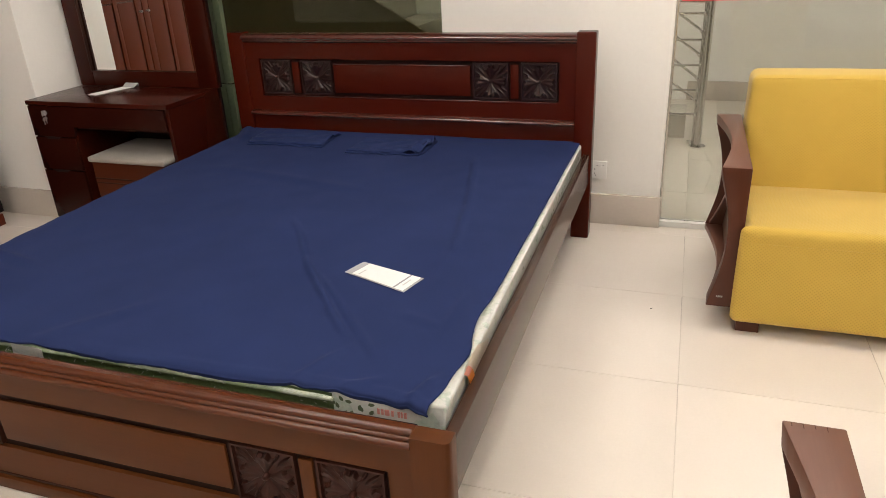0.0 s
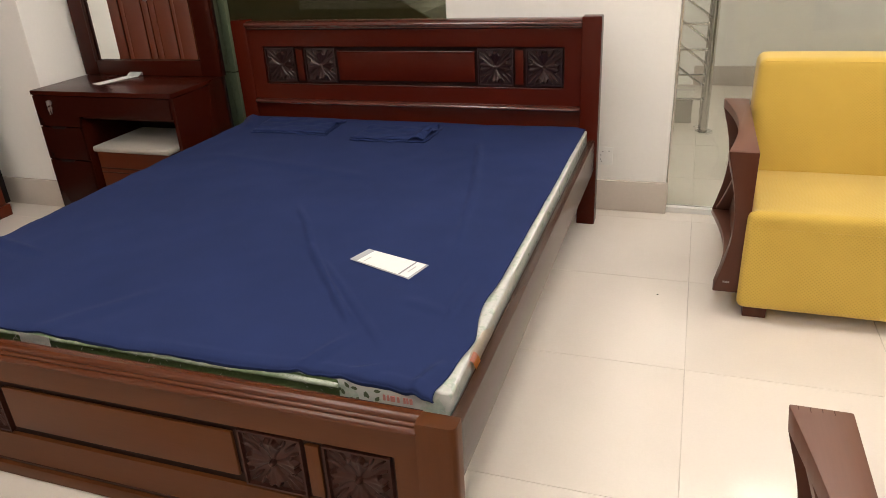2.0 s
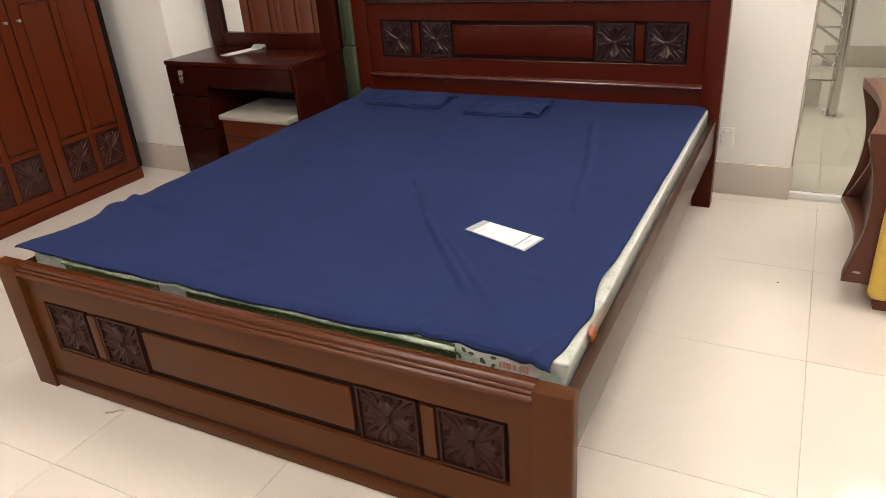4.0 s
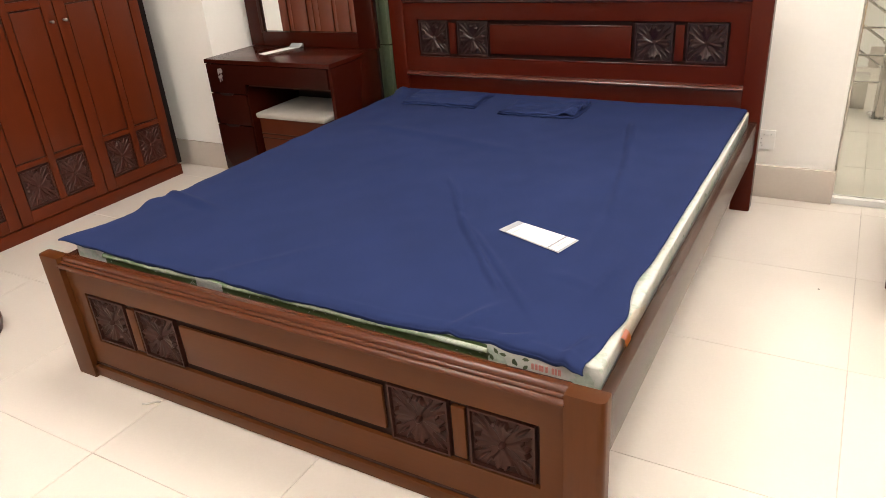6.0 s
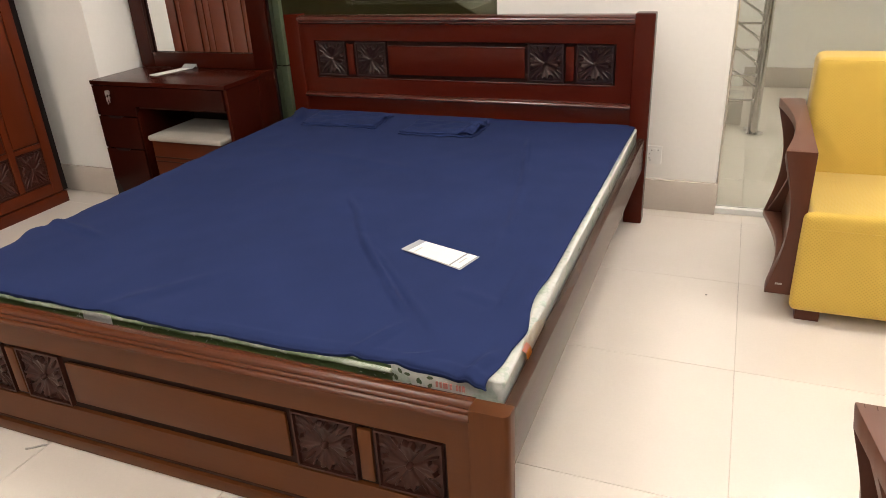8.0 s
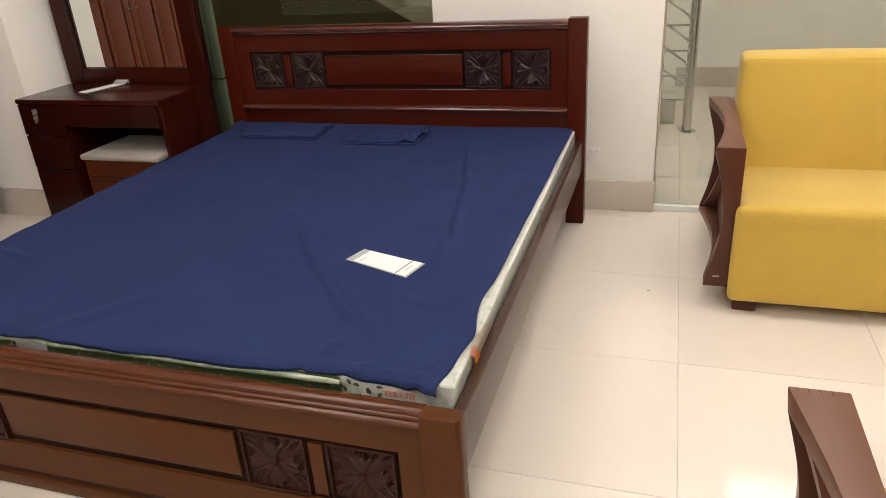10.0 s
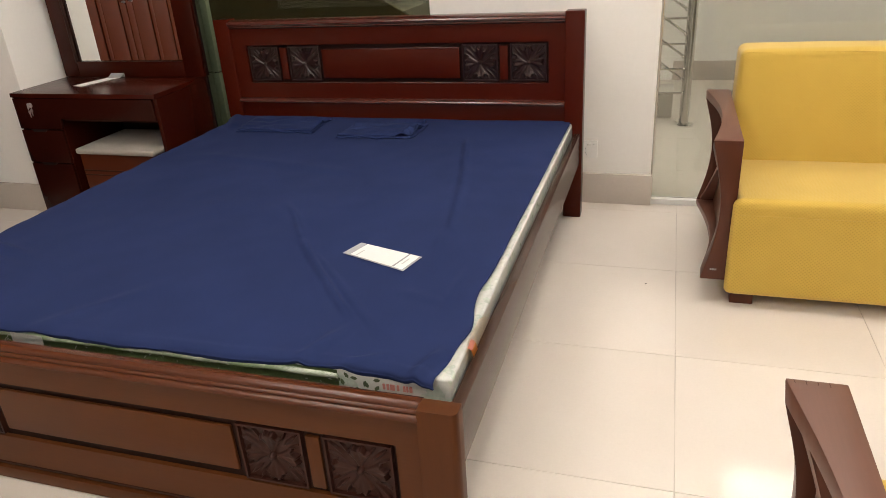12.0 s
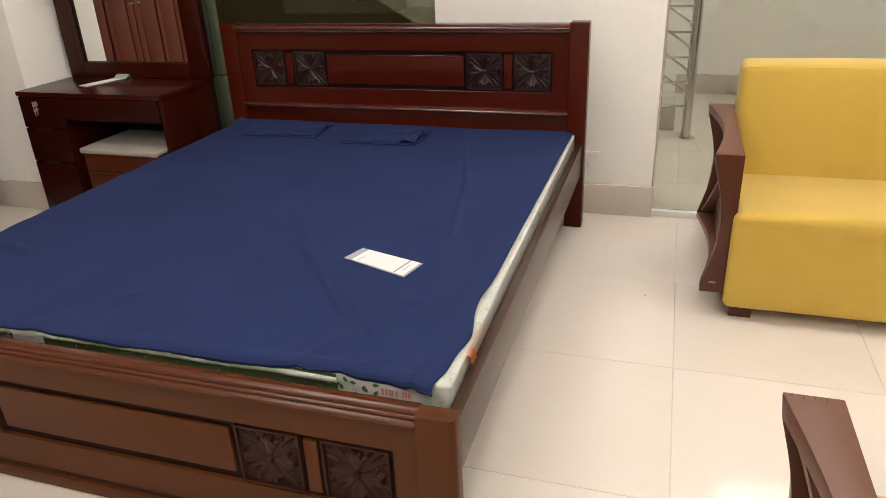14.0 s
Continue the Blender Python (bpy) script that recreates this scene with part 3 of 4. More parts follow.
def wavy_strip(x0, x1, y, z0, z1, n, amp, along="x", thick=0.004, seed=0.0):
    """A thin printed or plastic band laid on the mattress's side, with a few ripples."""
    b = bmesh.new()
    rows = []
    for i in range(n + 1):
        a = x0 + (x1 - x0) * i / n
        row = []
        for j in range(5):
            z = z0 + (z1 - z0) * j / 4
            w = amp * noise.noise(Vector((a * 14 + seed, j * 0.7, 3.1)))
            zz = z + (amp * 0.8 * noise.noise(Vector((a * 9 + seed, 7.7, j))) if j in (0, 4) else 0)
            row.append(b.verts.new((a, y - abs(w), zz) if along == "x" else (y + abs(w), a, zz)))
        rows.append(row)
    for i in range(n):
        for j in range(4):
            b.faces.new((rows[i][j], rows[i + 1][j], rows[i + 1][j + 1], rows[i][j + 1]))
    bmesh.ops.solidify(b, geom=list(b.faces), thickness=thick)
    return b


part("green_border", wavy_strip(-0.69, 0.60, MY0 - 0.004, 0.300, 0.436, 130, 0.005), GREEN_BAND, mat_, "glossy dark green printed border")
def film_roll(x0, x1, n=180, m=12):
    """The border's rolled top edge, a cord that wanders a little."""
    b = bmesh.new()
    rows = []
    for i in range(n + 1):
        a = x0 + (x1 - x0) * i / n
        r = (0.0078 + 0.0020 * noise.noise(Vector((a * 10, 1.1, 0)))) * min(1.0, 0.75 + (x1 - a) / 0.2)
        zc = 0.4215 + 0.003 * noise.noise(Vector((a * 6, 5.5, 0)))
        row = []
        for j in range(m):
            q = 2 * math.pi * j / m
            rr = r * (1 + 0.05 * noise.noise(Vector((a * 60, j * 2.1, 3))))
            row.append(b.verts.new((a, MY0 - 0.007 - rr * math.cos(q), zc + rr * math.sin(q))))
        rows.append(row)
    for i in range(n):
        for j in range(m):
            b.faces.new((rows[i][j], rows[i + 1][j], rows[i + 1][(j + 1) % m], rows[i][(j + 1) % m]))
    b.faces.new(rows[0])
    b.faces.new(rows[-1][::-1])
    return b


part("cord", film_roll(-0.69, 0.60), CORD, mat_, "white netted cord along the border")
part("tape", wavy_strip(-0.285, -0.185, MY0 - 0.017, 0.385, 0.430, 12, 0.006, seed=9.0), FILM, mat_, "strip of clear packing tape")


def leaf(bm, o, du, dv, ln, wd):
    """A flat pointed leaf, drawn on a face spanned by du and dv."""
    pts = [(0, 0), (0.3, 0.5), (0.7, 0.42), (1, 0), (0.7, -0.42), (0.3, -0.5)]
    vs = [bm.verts.new(o + du * (p[0] * ln) + dv * (p[1] * wd)) for p in pts]
    bm.faces.new(vs)


rng = random.Random(5)
lf = bmesh.new()
for k in range(20):
    o = Vector((0.606 + (k % 5) * 0.019 + rng.random() * 0.006, MY0 - 0.007, 0.352 + (k // 5) * 0.021 + rng.random() * 0.006))
    a = rng.random() * 6.28
    leaf(lf, o, Vector((math.cos(a), 0, math.sin(a))), Vector((-math.sin(a), 0, math.cos(a))), 0.017, 0.009)
tagged(part("leaf_print", lf, LEAF_PRINT, mat_, "printed green leaf sprigs"), kind="stuff")
lf = bmesh.new()
for k in range(60):
    o = Vector((-0.67 + 1.25 * rng.random(), MY0 - 0.0115, 0.385 + rng.random() * 0.035))
    a = rng.random() * 6.28
    leaf(lf, o, Vector((math.cos(a), 0, math.sin(a))), Vector((-math.sin(a), 0, math.cos(a))), 0.006 + 0.016 * rng.random() ** 2, 0.0022)
tagged(part("fleck_print", lf, speckled("pale_green_print", (0.48, 0.52, 0.40), 0.4, 40, 0.2), mat_, "pale flecks printed on the green border"), kind="stuff")
lf = bmesh.new()
for k in range(46):
    yy = -1.50 + 1.46 * rng.random() ** 0.45
    zz = 0.402 + rng.random() * 0.016
    o = Vector((MX1 + 0.0045 + bulge(yy, zz), yy, zz))
    a = rng.random() * 6.28
    leaf(lf, o, Vector((0, math.cos(a), math.sin(a))), Vector((0, -math.sin(a), math.cos(a))), 0.024, 0.009)
tagged(part("leaf_print", lf, speckled("pale_leaf_print", (0.24, 0.29, 0.20), 0.4, 40, 0.2), mat_, "pale green leaf print"), kind="stuff")
logo = bmesh.new()
for k, wdt in enumerate((0.005, 0.005, 0.010, 0.005, 0.005, 0.004, 0.006)):
    xx = 0.703 + (0, 0.009, 0.017, 0.032, 0.046, 0.053, 0.060)[k]
    box(xx, xx + wdt, MY0 - 0.0075, MY0 - 0.005, 0.402, 0.4155, bm=logo)
part("red_print", logo, RED_PRINT, mat_, "row of red printed bars")


def side_patch(y0, y1, low, high, off, n=24, m=8, lean=0.0, taper=0.0):
    """A piece of cloth laid on the rounded long side; low and high run from the rail (0) to the top (1)."""
    b = bmesh.new()
    rows = []
    for i in range(n + 1):
        u = i / n
        row = []
        for j in range(m + 1):
            top = high - (high - low) * taper * max(0.0, (u - 0.55) / 0.45)
            q = low + (top - low) * j / m
            a = max(0.0, (q - 0.7) / 0.3) * math.pi / 2
            r = 0.008 + off
            x = MX1 - 0.008 + r * math.cos(a)
            z = 0.392 + (MZ1 - 0.008 - 0.392) * min(1.0, q / 0.7) + r * math.sin(a)
            y = y0 + (y1 - y0) * u + lean * q
            x += bulge(y, z) + 0.0012 * noise.noise(Vector((y * 40, q * 3, 2)))
            row.append(b.verts.new((x, y, z)))
        rows.append(row)
    for i in range(n):
        for j in range(m):
            b.faces.new((rows[i][j], rows[i + 1][j], rows[i + 1][j + 1], rows[i][j + 1]))
    bmesh.ops.solidify(b, geom=list(b.faces), thickness=0.0012)
    return b


part("border_patch", side_patch(-1.800, -1.622, 0.02, 0.93, 0.0062, 30, 8, 0.0, 0.45), CREAM_PATCH, mat_, "cream cloth corner patch")
part("label", side_patch(-1.782, -1.745, 0.0, 0.72, 0.0100, 6, 6, -0.048), ORANGE, mat_, "orange sewn label")
part("label", side_patch(-1.782, -1.745, 0.72, 0.88, 0.0100, 6, 6, -0.048), PINK, mat_, "pink band of the sewn label")
part("piping", rod((MX1 - 0.003, -1.64, MZ1 - 0.006), (MX1 - 0.003, -0.01, MZ1 - 0.006), 0.0048, 10), speckled("white_piping", (0.66, 0.66, 0.62), 0.5, 60, 0.1, 0.6, 0.002), mat_, "white cord piping")
part("film_corner", wavy_strip(0.61, 0.80, MY0 - 0.006, 0.376, 0.392, 60, 0.006, seed=2.0), FILM, mat_)

# ---- sheet ----
CREASES = ((0.09, -1.16, 0.26, -1.40, 0.007, 0.010), (0.26, -1.40, 0.43, -1.62, 0.012, 0.011), (0.43, -1.62, 0.50, -1.70, 0.009, 0.011), (0.47, -0.38, 0.57, -0.80, 0.009, 0.012),
           (0.57, -0.80, 0.64, -1.18, 0.007, 0.013), (0.78, -1.94, 0.80, -1.88, 0.010, 0.014),
           (-0.84, -1.53, -0.66, -1.58, 0.012, 0.018), (0.28, -1.40, 0.40, -1.60, 0.004, 0.018), (-0.55, -0.62, 0.05, -0.74, 0.004, 0.035),
           (0.66, -1.62, 0.72, -1.64, 0.003, 0.018), (-0.2, -1.93, -0.1, -1.80, 0.005, 0.025), (0.64, -1.20, 0.66, -1.42, 0.004, 0.022),
           (-0.82, -0.03, -0.76, -0.14, 0.014, 0.025), (0.50, -1.955, 0.54, -1.86, 0.007, 0.014), (0.60, -1.95, 0.66, -1.91, 0.006, 0.012), (0.28, -1.41, 0.58, -1.74, 0.005, 0.010), (0.76, -1.52, 0.76, -1.62, 0.004, 0.014), (0.1, -0.55, 0.3, -0.95, 0.003, 0.03))


def sheet_z(x, y):
    z = 0.4485 + 0.0045 * noise.noise(Vector((x * 3.1, y * 2.6, 0.4))) + 0.0016 * noise.noise(Vector((x * 11, y * 9, 2.2)))
    up, down = 0.0, 0.0
    for x0, y0, x1, y1, amp, w in CREASES:
        dx, dy = x1 - x0, y1 - y0
        ln = math.hypot(dx, dy)
        s = ((x - x0) * dx + (y - y0) * dy) / ln
        d = ((x - x0) * dy - (y - y0) * dx) / ln + 0.005 * noise.noise(Vector((s * 7, x0 * 9, y0)))
        over = max(0.0, -s, s - ln)
        k = amp * math.exp(-(over / min(0.08, 0.5 * ln)) ** 2)
        up = max(up, k * math.exp(-(d / w) ** 2))
        down = max(down, k * 0.22 * math.exp(-((d - 1.7 * w) / w) ** 2))
    return z + up - down


def sheet_mesh(nu=330, nv=390):
    b = bmesh.new()
    g = []
    for j in range(nv + 1):
        t = j / nv
        row = []
        for i in range(nu + 1):
            u = i / nu
            bare = min(1.0, max(0.0, (u - 0.72) / 0.14))
            bare = bare * bare * (3 - 2 * bare)
            yf = -1.953 + 0.013 * bare - 0.020 * max(0.0, (u - 0.94) / 0.06) + 0.004 * noise.noise(Vector((u * 16, 0.3, 5))) + 0.002 * noise.noise(Vector((u * 60, 2.3, 1)))
            y = yf + (0.012 - yf) * t ** 1.3
            xl = -0.838 + 0.008 * noise.noise(Vector((y * 9, 1.7, 2))) + 0.003 * noise.noise(Vector((y * 40, 4.7, 2))) - 0.045 * math.exp(-((y + 1.60) / 0.06) ** 2) - 0.055 * math.exp(-((y + 1.97) / 0.13) ** 2) - 0.03 * math.exp(-(y / 0.06) ** 2)
            xr = 0.843 - 0.009 * min(1.0, max(0.0, -y / 1.2)) + 0.0015 * noise.noise(Vector((y * 8, 6.7, 2))) - 0.011 * math.exp(-((y + 1.57) / 0.09) ** 2) + 0.014 * math.exp(-((y + 1.745) / 0.06) ** 2) - 0.014 * math.exp(-((y + 1.95) / 0.05) ** 2)
            x = xl + (xr - xl) * u
            z = sheet_z(x, y)
            df, dr = y - yf, xr - x
            drop = (0.010 - 0.004 * bare) * math.exp(-df / 0.013) * min(1.0, max(0.15, (u - 0.02) / 0.2))
            hem = min(1.0, max(0.0, (u - 0.50) / 0.22)) * (0.75 + 0.5 * noise.noise(Vector((u * 9, 4.4, 2.1))))
            drop += 0.005 * hem * math.exp(-(df / 0.009) ** 2)
            y -= 0.007 * hem * math.exp(-((df - 0.010) / 0.007) ** 2)
            drop += 0.003 * math.exp(-dr / 0.008)
            drop += 0.003 * math.exp(-(df + dr) / 0.03)
            dl = x - xl
            z += 0.004 * math.exp(-((df - 0.020) / 0.010) ** 2) * max(0.0, u - 0.3) * (0.8 + noise.noise(Vector((x * 9, 3.3, 1.2))))
            z += 0.0035 * math.exp(-df / 0.05) * noise.noise(Vector((x * 13, y * 5, 8.8))) * (0.5 + u)
            drop += 0.006 * math.exp(-dl / 0.02)
            row.append(b.verts.new((x, y, z - drop)))
        g.append(row)
    edge = [v.co.copy() for v in g[0]]
    for back, down in ((0.0005, 0.004), (0.003, 0.009), (0.006, 0.0125)):
        row = []
        for i, e in enumerate(edge):
            k = (0.75 + 0.5 * noise.noise(Vector((e.x * 7, 3.7, 1.9)))) * min(1.0, i / 30 + 0.2) * min(1.0, (nu - i) / 12 + 0.3)
            row.append(b.verts.new((e.x, e.y + back, e.z - down * k)))
        g.insert(0, row)
    for j in range(len(g) - 1):
        for i in range(nu):
            b.faces.new((g[j][i], g[j][i + 1], g[j + 1][i + 1], g[j + 1][i]))
    return b


sheet = single("bed_sheet", sheet_mesh(), NAVY, (0, -0.98, 0.45), "navy blue creased cotton sheet spread over the mattress", "bed sheet")
md = sheet.modifiers.new("thick", "SOLIDIFY")
md.thickness, md.offset = 0.0025, 1.0


def folded_case(cx, cy, w, d, turn, seed, label, flap):
    """A pillowcase folded flat: two soft layers with a turned-back edge."""
    ob = thing("pillowcase", (cx, cy, 0.45), label, "pillowcase", "folded pillowcases")
    ob.rotation_euler = (0, 0, turn)
    m = pose(cx, cy, 0, 0, 0, math.degrees(turn))
    for lay in range(2):
        b = bmesh.new()
        n, g = 26, []
        for j in range(n + 1):
            row = []
            for i in range(n + 1):
                u, v = i / n - 0.5, j / n - 0.5
                sx = w * (1 - 0.03 * lay) * (1 + 0.03 * noise.noise(Vector((v * 5, seed, lay))))
                sy = d * (1 - 0.06 * lay) * (1 + 0.05 * noise.noise(Vector((u * 5, seed + 3, lay))))
                p = m @ Vector((u * sx - 0.10 * w * (v < 0) * v * flap, v * sy, 0))
                e = max(abs(u), abs(v)) * 2
                h = 0.009 + lay * 0.007 + 0.008 * noise.noise(Vector((u * 6 + seed, v * 6, lay * 2.0))) - 0.004 * max(0, (e - 0.9) / 0.1)
                if flap < 0:
                    h += lay * max(0.0, (u - 0.22) / 0.28) * (0.010 + 0.030 * noise.noise(Vector((u * 14, v * 9, 4.4))))
                if lay == 1:
                    h += 0.012 * math.exp(-((v - 0.22 * flap + 0.1 * u) / 0.05) ** 2) * max(0, u + 0.2)
                row.append(b.verts.new((p.x, p.y, sheet_z(p.x, p.y) + 0.003 + max(0.001, h))))
            g.append(row)
        for j in range(n):
            for i in range(n):
                b.faces.new((g[j][i], g[j][i + 1], g[j + 1][i + 1], g[j + 1][i]))
        p = part("layer", b, NAVY, ob)
        mo = p.modifiers.new("thick", "SOLIDIFY")
        mo.thickness, mo.offset = 0.005, -1.0


folded_case(-0.490, -0.158, 0.40, 0.240, radians(-1), 1.3, "folded navy blue pillowcase lying on the sheet", 1.0)
folded_case(0.045, -0.208, 0.350, 0.215, radians(3), 6.1, "navy blue pillowcase with rumpled turned edge", -1.0)

# ---- price card on the bed ----
card = thing("price_card", (0.515, -1.445, 0.455), "white price card in a clear sleeve on the sheet", "price card")
ca = Vector((0.388, -1.430, 0)), Vector((0.597, -1.508, 0)), Vector((0.622, -1.420, 0)), Vector((0.415, -1.358, 0))


def card_quad(u0, u1, v0, v1, z, thick):
    b = bmesh.new()
    lo, hi = [], []
    for u, v in ((u0, v0), (u1, v0), (u1, v1), (u0, v1)):
        p = (ca[0] * (1 - u) + ca[1] * u) * (1 - v) + (ca[3] * (1 - u) + ca[2] * u) * v
        lift = 0.001 * v
        lo.append(b.verts.new((p.x, p.y, z + lift)))
        hi.append(b.verts.new((p.x, p.y, z + thick + lift)))
    b.faces.new(lo[::-1])
    b.faces.new(hi)
    for i in range(4):
        b.faces.new((lo[i], lo[(i + 1) % 4], hi[(i + 1) % 4], hi[i]))
    return b


CZ = 0.4535
part("sleeve", card_quad(0, 1, 0, 1, CZ, 0.0014), speckled("clear_sleeve", (0.44, 0.45, 0.47), 0.15, 20, 0.05), card, "grey clear plastic sleeve")
part("paper", card_quad(0.12, 0.97, 0.04, 0.97, CZ + 0.0018, 0.0006), PAPER, card)
part("stripe", card_quad(0.81, 0.835, 0.04, 0.97, CZ + 0.0027, 0.0004), GREY_STRIP, card)
part("print", card_quad(0.88, 0.90, 0.30, 0.70, CZ + 0.0027, 0.0004), speckled("soft_print", (0.55, 0.55, 0.54), 0.4), card)
part("print", card_quad(0.20, 0.22, 0.10, 0.50, CZ + 0.0027, 0.0004), speckled("faint_print", (0.55, 0.55, 0.52), 0.4), card)

# ---- dressing table with mirror ----
DX0, DX1, DY0, DY1, DZ = -1.800, -0.972, -0.398, 0.0, 0.655
dr = thing("dressing_table", (-1.38, -0.2, 0), "mahogany dressing table with drawers and tall framed mirror", "dressing table")
part("tabletop", box(DX0 - 0.003, DX1, DY0 - 0.012, DY1, DZ - 0.022, DZ, 0.003), WOOD_X, dr)
part("side_panel", box(DX1 - 0.020, DX1, DY0, DY1, 0, DZ - 0.023, 0.002), WOOD_Z, dr)
part("side_panel", box(DX0, DX0 + 0.018, DY0, DY1, 0, DZ - 0.023, 0.002), WOOD_Z, dr)
part("side_panel", box(-1.561, -1.544, DY0 + 0.004, DY1, 0, 0.52, 0.002), WOOD_Z, dr)
part("back_board", box(DX0, DX1 + 0.006, 0.001, 0.012, 0.0, 0.652), BLACK_EDGE, dr)
part("drawer_case", box(DX0 + 0.019, -1.562, DY0 + 0.02, DY1 - 0.01, 0.02, 0.50), DARK, dr)
part("apron_drawer", prism([(DX0 + 0.002, 0.480), (-1.546, 0.480), (-1.540, 0.531), (DX1 - 0.022, 0.531), (DX1 - 0.022, 0.630), (DX0 + 0.002, 0.630)], "y", DY0 - 0.010, DY0 + 0.010, 0.002), GLOSSY_X, dr, "long glossy dark drawer front")
for z0, z1 in ((0.310, 0.475), (0.045, 0.304)):
    part("drawer", box(DX0 + 0.002, -1.549, DY0 - 0.010, DY0 + 0.010, z0, z1, 0.002), GLOSSY_X, dr, "glossy dark drawer front")
for z in (0.4775, 0.307):
    part("drawer_pull", prism([(-1.735, z), (-1.635, z), (-1.650, z - 0.011), (-1.720, z - 0.011)], "y", DY0 - 0.012, DY0 - 0.004), BLACK_EDGE, dr, "dark finger notch")
part("drawer_floor", box(-1.543, DX1 - 0.022, DY0 + 0.02, DY1, 0.515, 0.527), DARK, dr)
part("hinge_strip", box(DX0 - 0.004, DX0 + 0.012, DY0 - 0.012, DY0 - 0.006, 0.4755, 0.4800), PLASTIC, dr)
part("hinge_strip", box(DX0 - 0.004, DX0 + 0.006, DY0 - 0.012, DY0 - 0.006, 0.631, 0.635), PLASTIC, dr)
lock = part("lock", rod((-1.695, DY0 - 0.016, 0.598), (-1.695, DY0 - 0.008, 0.598), 0.012, 18), NICKEL, dr, "small nickel drawer lock")
ring = bmesh.new()
for k in range(14):
    a0, a1 = k * math.tau / 14, (k + 1) * math.tau / 14
    rod((-1.690 + 0.010 * math.cos(a0), DY0 - 0.024, 0.583 + 0.013 * math.sin(a0)), (-1.690 + 0.010 * math.cos(a1), DY0 - 0.024, 0.583 + 0.013 * math.sin(a1)), 0.0014, 6, bm=ring)
part("key_ring", ring, NICKEL, lock)
part("key", box(-1.698, -1.692, DY0 - 0.030, DY0 - 0.014, 0.586, 0.610, 0.001), NICKEL, lock)
for kx, kz in ((-1.700, 0.540), (-1.686, 0.548)):
    kb = rod((kx, DY0 - 0.022, kz + 0.026), (kx, DY0 - 0.0195, kz + 0.026), 0.008, 14)
    box(kx - 0.002, kx + 0.002, DY0 - 0.022, DY0 - 0.0195, kz, kz + 0.020, bm=kb)
    part("key", kb, NICKEL, lock, "hanging key")
FX0, FX1, FZ1 = -1.806, -0.953, 1.72
b = box(FX0, FX0 + 0.092, -0.034, -0.002, 0.656, FZ1, 0.004)
part("mirror_frame", b, WOOD_Z, dr)
part("mirror_frame", box(FX1 - 0.110, FX1, -0.034, -0.002, 0.656, FZ1, 0.004), WOOD_Z, dr)
part("mirror_frame", box(FX0 + 0.0925, FX1 - 0.1105, -0.034, -0.002, 0.656, 0.728, 0.003), WOOD_X, dr)
part("mirror_frame", box(FX0 + 0.0925, FX1 - 0.1105, -0.034, -0.002, FZ1 - 0.09, FZ1, 0.003), WOOD_X, dr)
part("mirror_bead", box(FX0 + 0.090, FX0 + 0.098, -0.038, -0.022, 0.726, FZ1 - 0.09, 0.002), DARK, dr)
part("mirror_bead", box(FX0 + 0.098, FX1 - 0.108, -0.038, -0.022, 0.726, 0.733, 0.002), WOOD_X, dr)
part("mirror_glass", box(FX0 + 0.0925, FX1 - 0.1105, -0.018, -0.012, 0.7285, FZ1 - 0.091), MIRROR, dr, "silvered mirror glass")
part("mirror_back", box(FX0, FX1 + 0.004, -0.0015, 0.0005, 0.656, FZ1), BLACK_EDGE, dr)

tag = thing("price_tag", (-1.49, -0.13, DZ), "white folded price tag standing on the dressing table", "price tag")
tb = bmesh.new()
for pts in (((-1.560, -0.250), (-1.500, -0.265), (-1.445, -0.060), (-1.505, -0.045)),):
    prism(list(pts), "z", DZ + 0.001, DZ + 0.003, bm=tb)
part("card", tb, PAPER, tag)
tb = prism([(-0.075, DZ + 0.002), (-0.040, DZ + 0.020), (-0.036, DZ + 0.020), (-0.030, DZ + 0.002), (-0.034, DZ + 0.002), (-0.039, DZ + 0.015), (-0.071, DZ + 0.002)], "x", -1.505, -1.430)
part("holder", tb, speckled("grey_holder", (0.45, 0.45, 0.44), 0.25), tag, "bent clear plastic holder")

# ---- dressing stool ----
stool = thing("dressing_stool", (-1.22, -0.28, 0), "small wooden box stool with beige padded seat", "stool")
SX0, SX1, SY_0, SY_1 = -1.456, -1.010, -0.457, -0.10
part("body", box(SX0 + 0.012, SX1 - 0.012, SY_0 + 0.012, SY_1 - 0.012, 0.05, 0.374, 0.003), STOOL_X, stool)
part("groove", box(SX0 + 0.012, SX1 - 0.012, SY_0 + 0.0095, SY_0 + 0.014, 0.289, 0.296), DARK, stool)
part("groove", box(SX0 + 0.012, SX1 - 0.012, SY_0 + 0.0095, SY_0 + 0.014, 0.268, 0.273), DARK, stool)
part("seat_pad", cushion(SX0, SX1, SY_0, SY_1, 0.375, 0.402, 0.011, 0.005), BEIGE_CLOTH, stool, "beige padded seat")
for sx in (SX0 + 0.03, SX1 - 0.07):
    for sy in (SY_0 + 0.03, SY_1 - 0.07):
        part("foot", box(sx, sx + 0.04, sy, sy + 0.04, 0, 0.05, 0.003), DARK, stool)

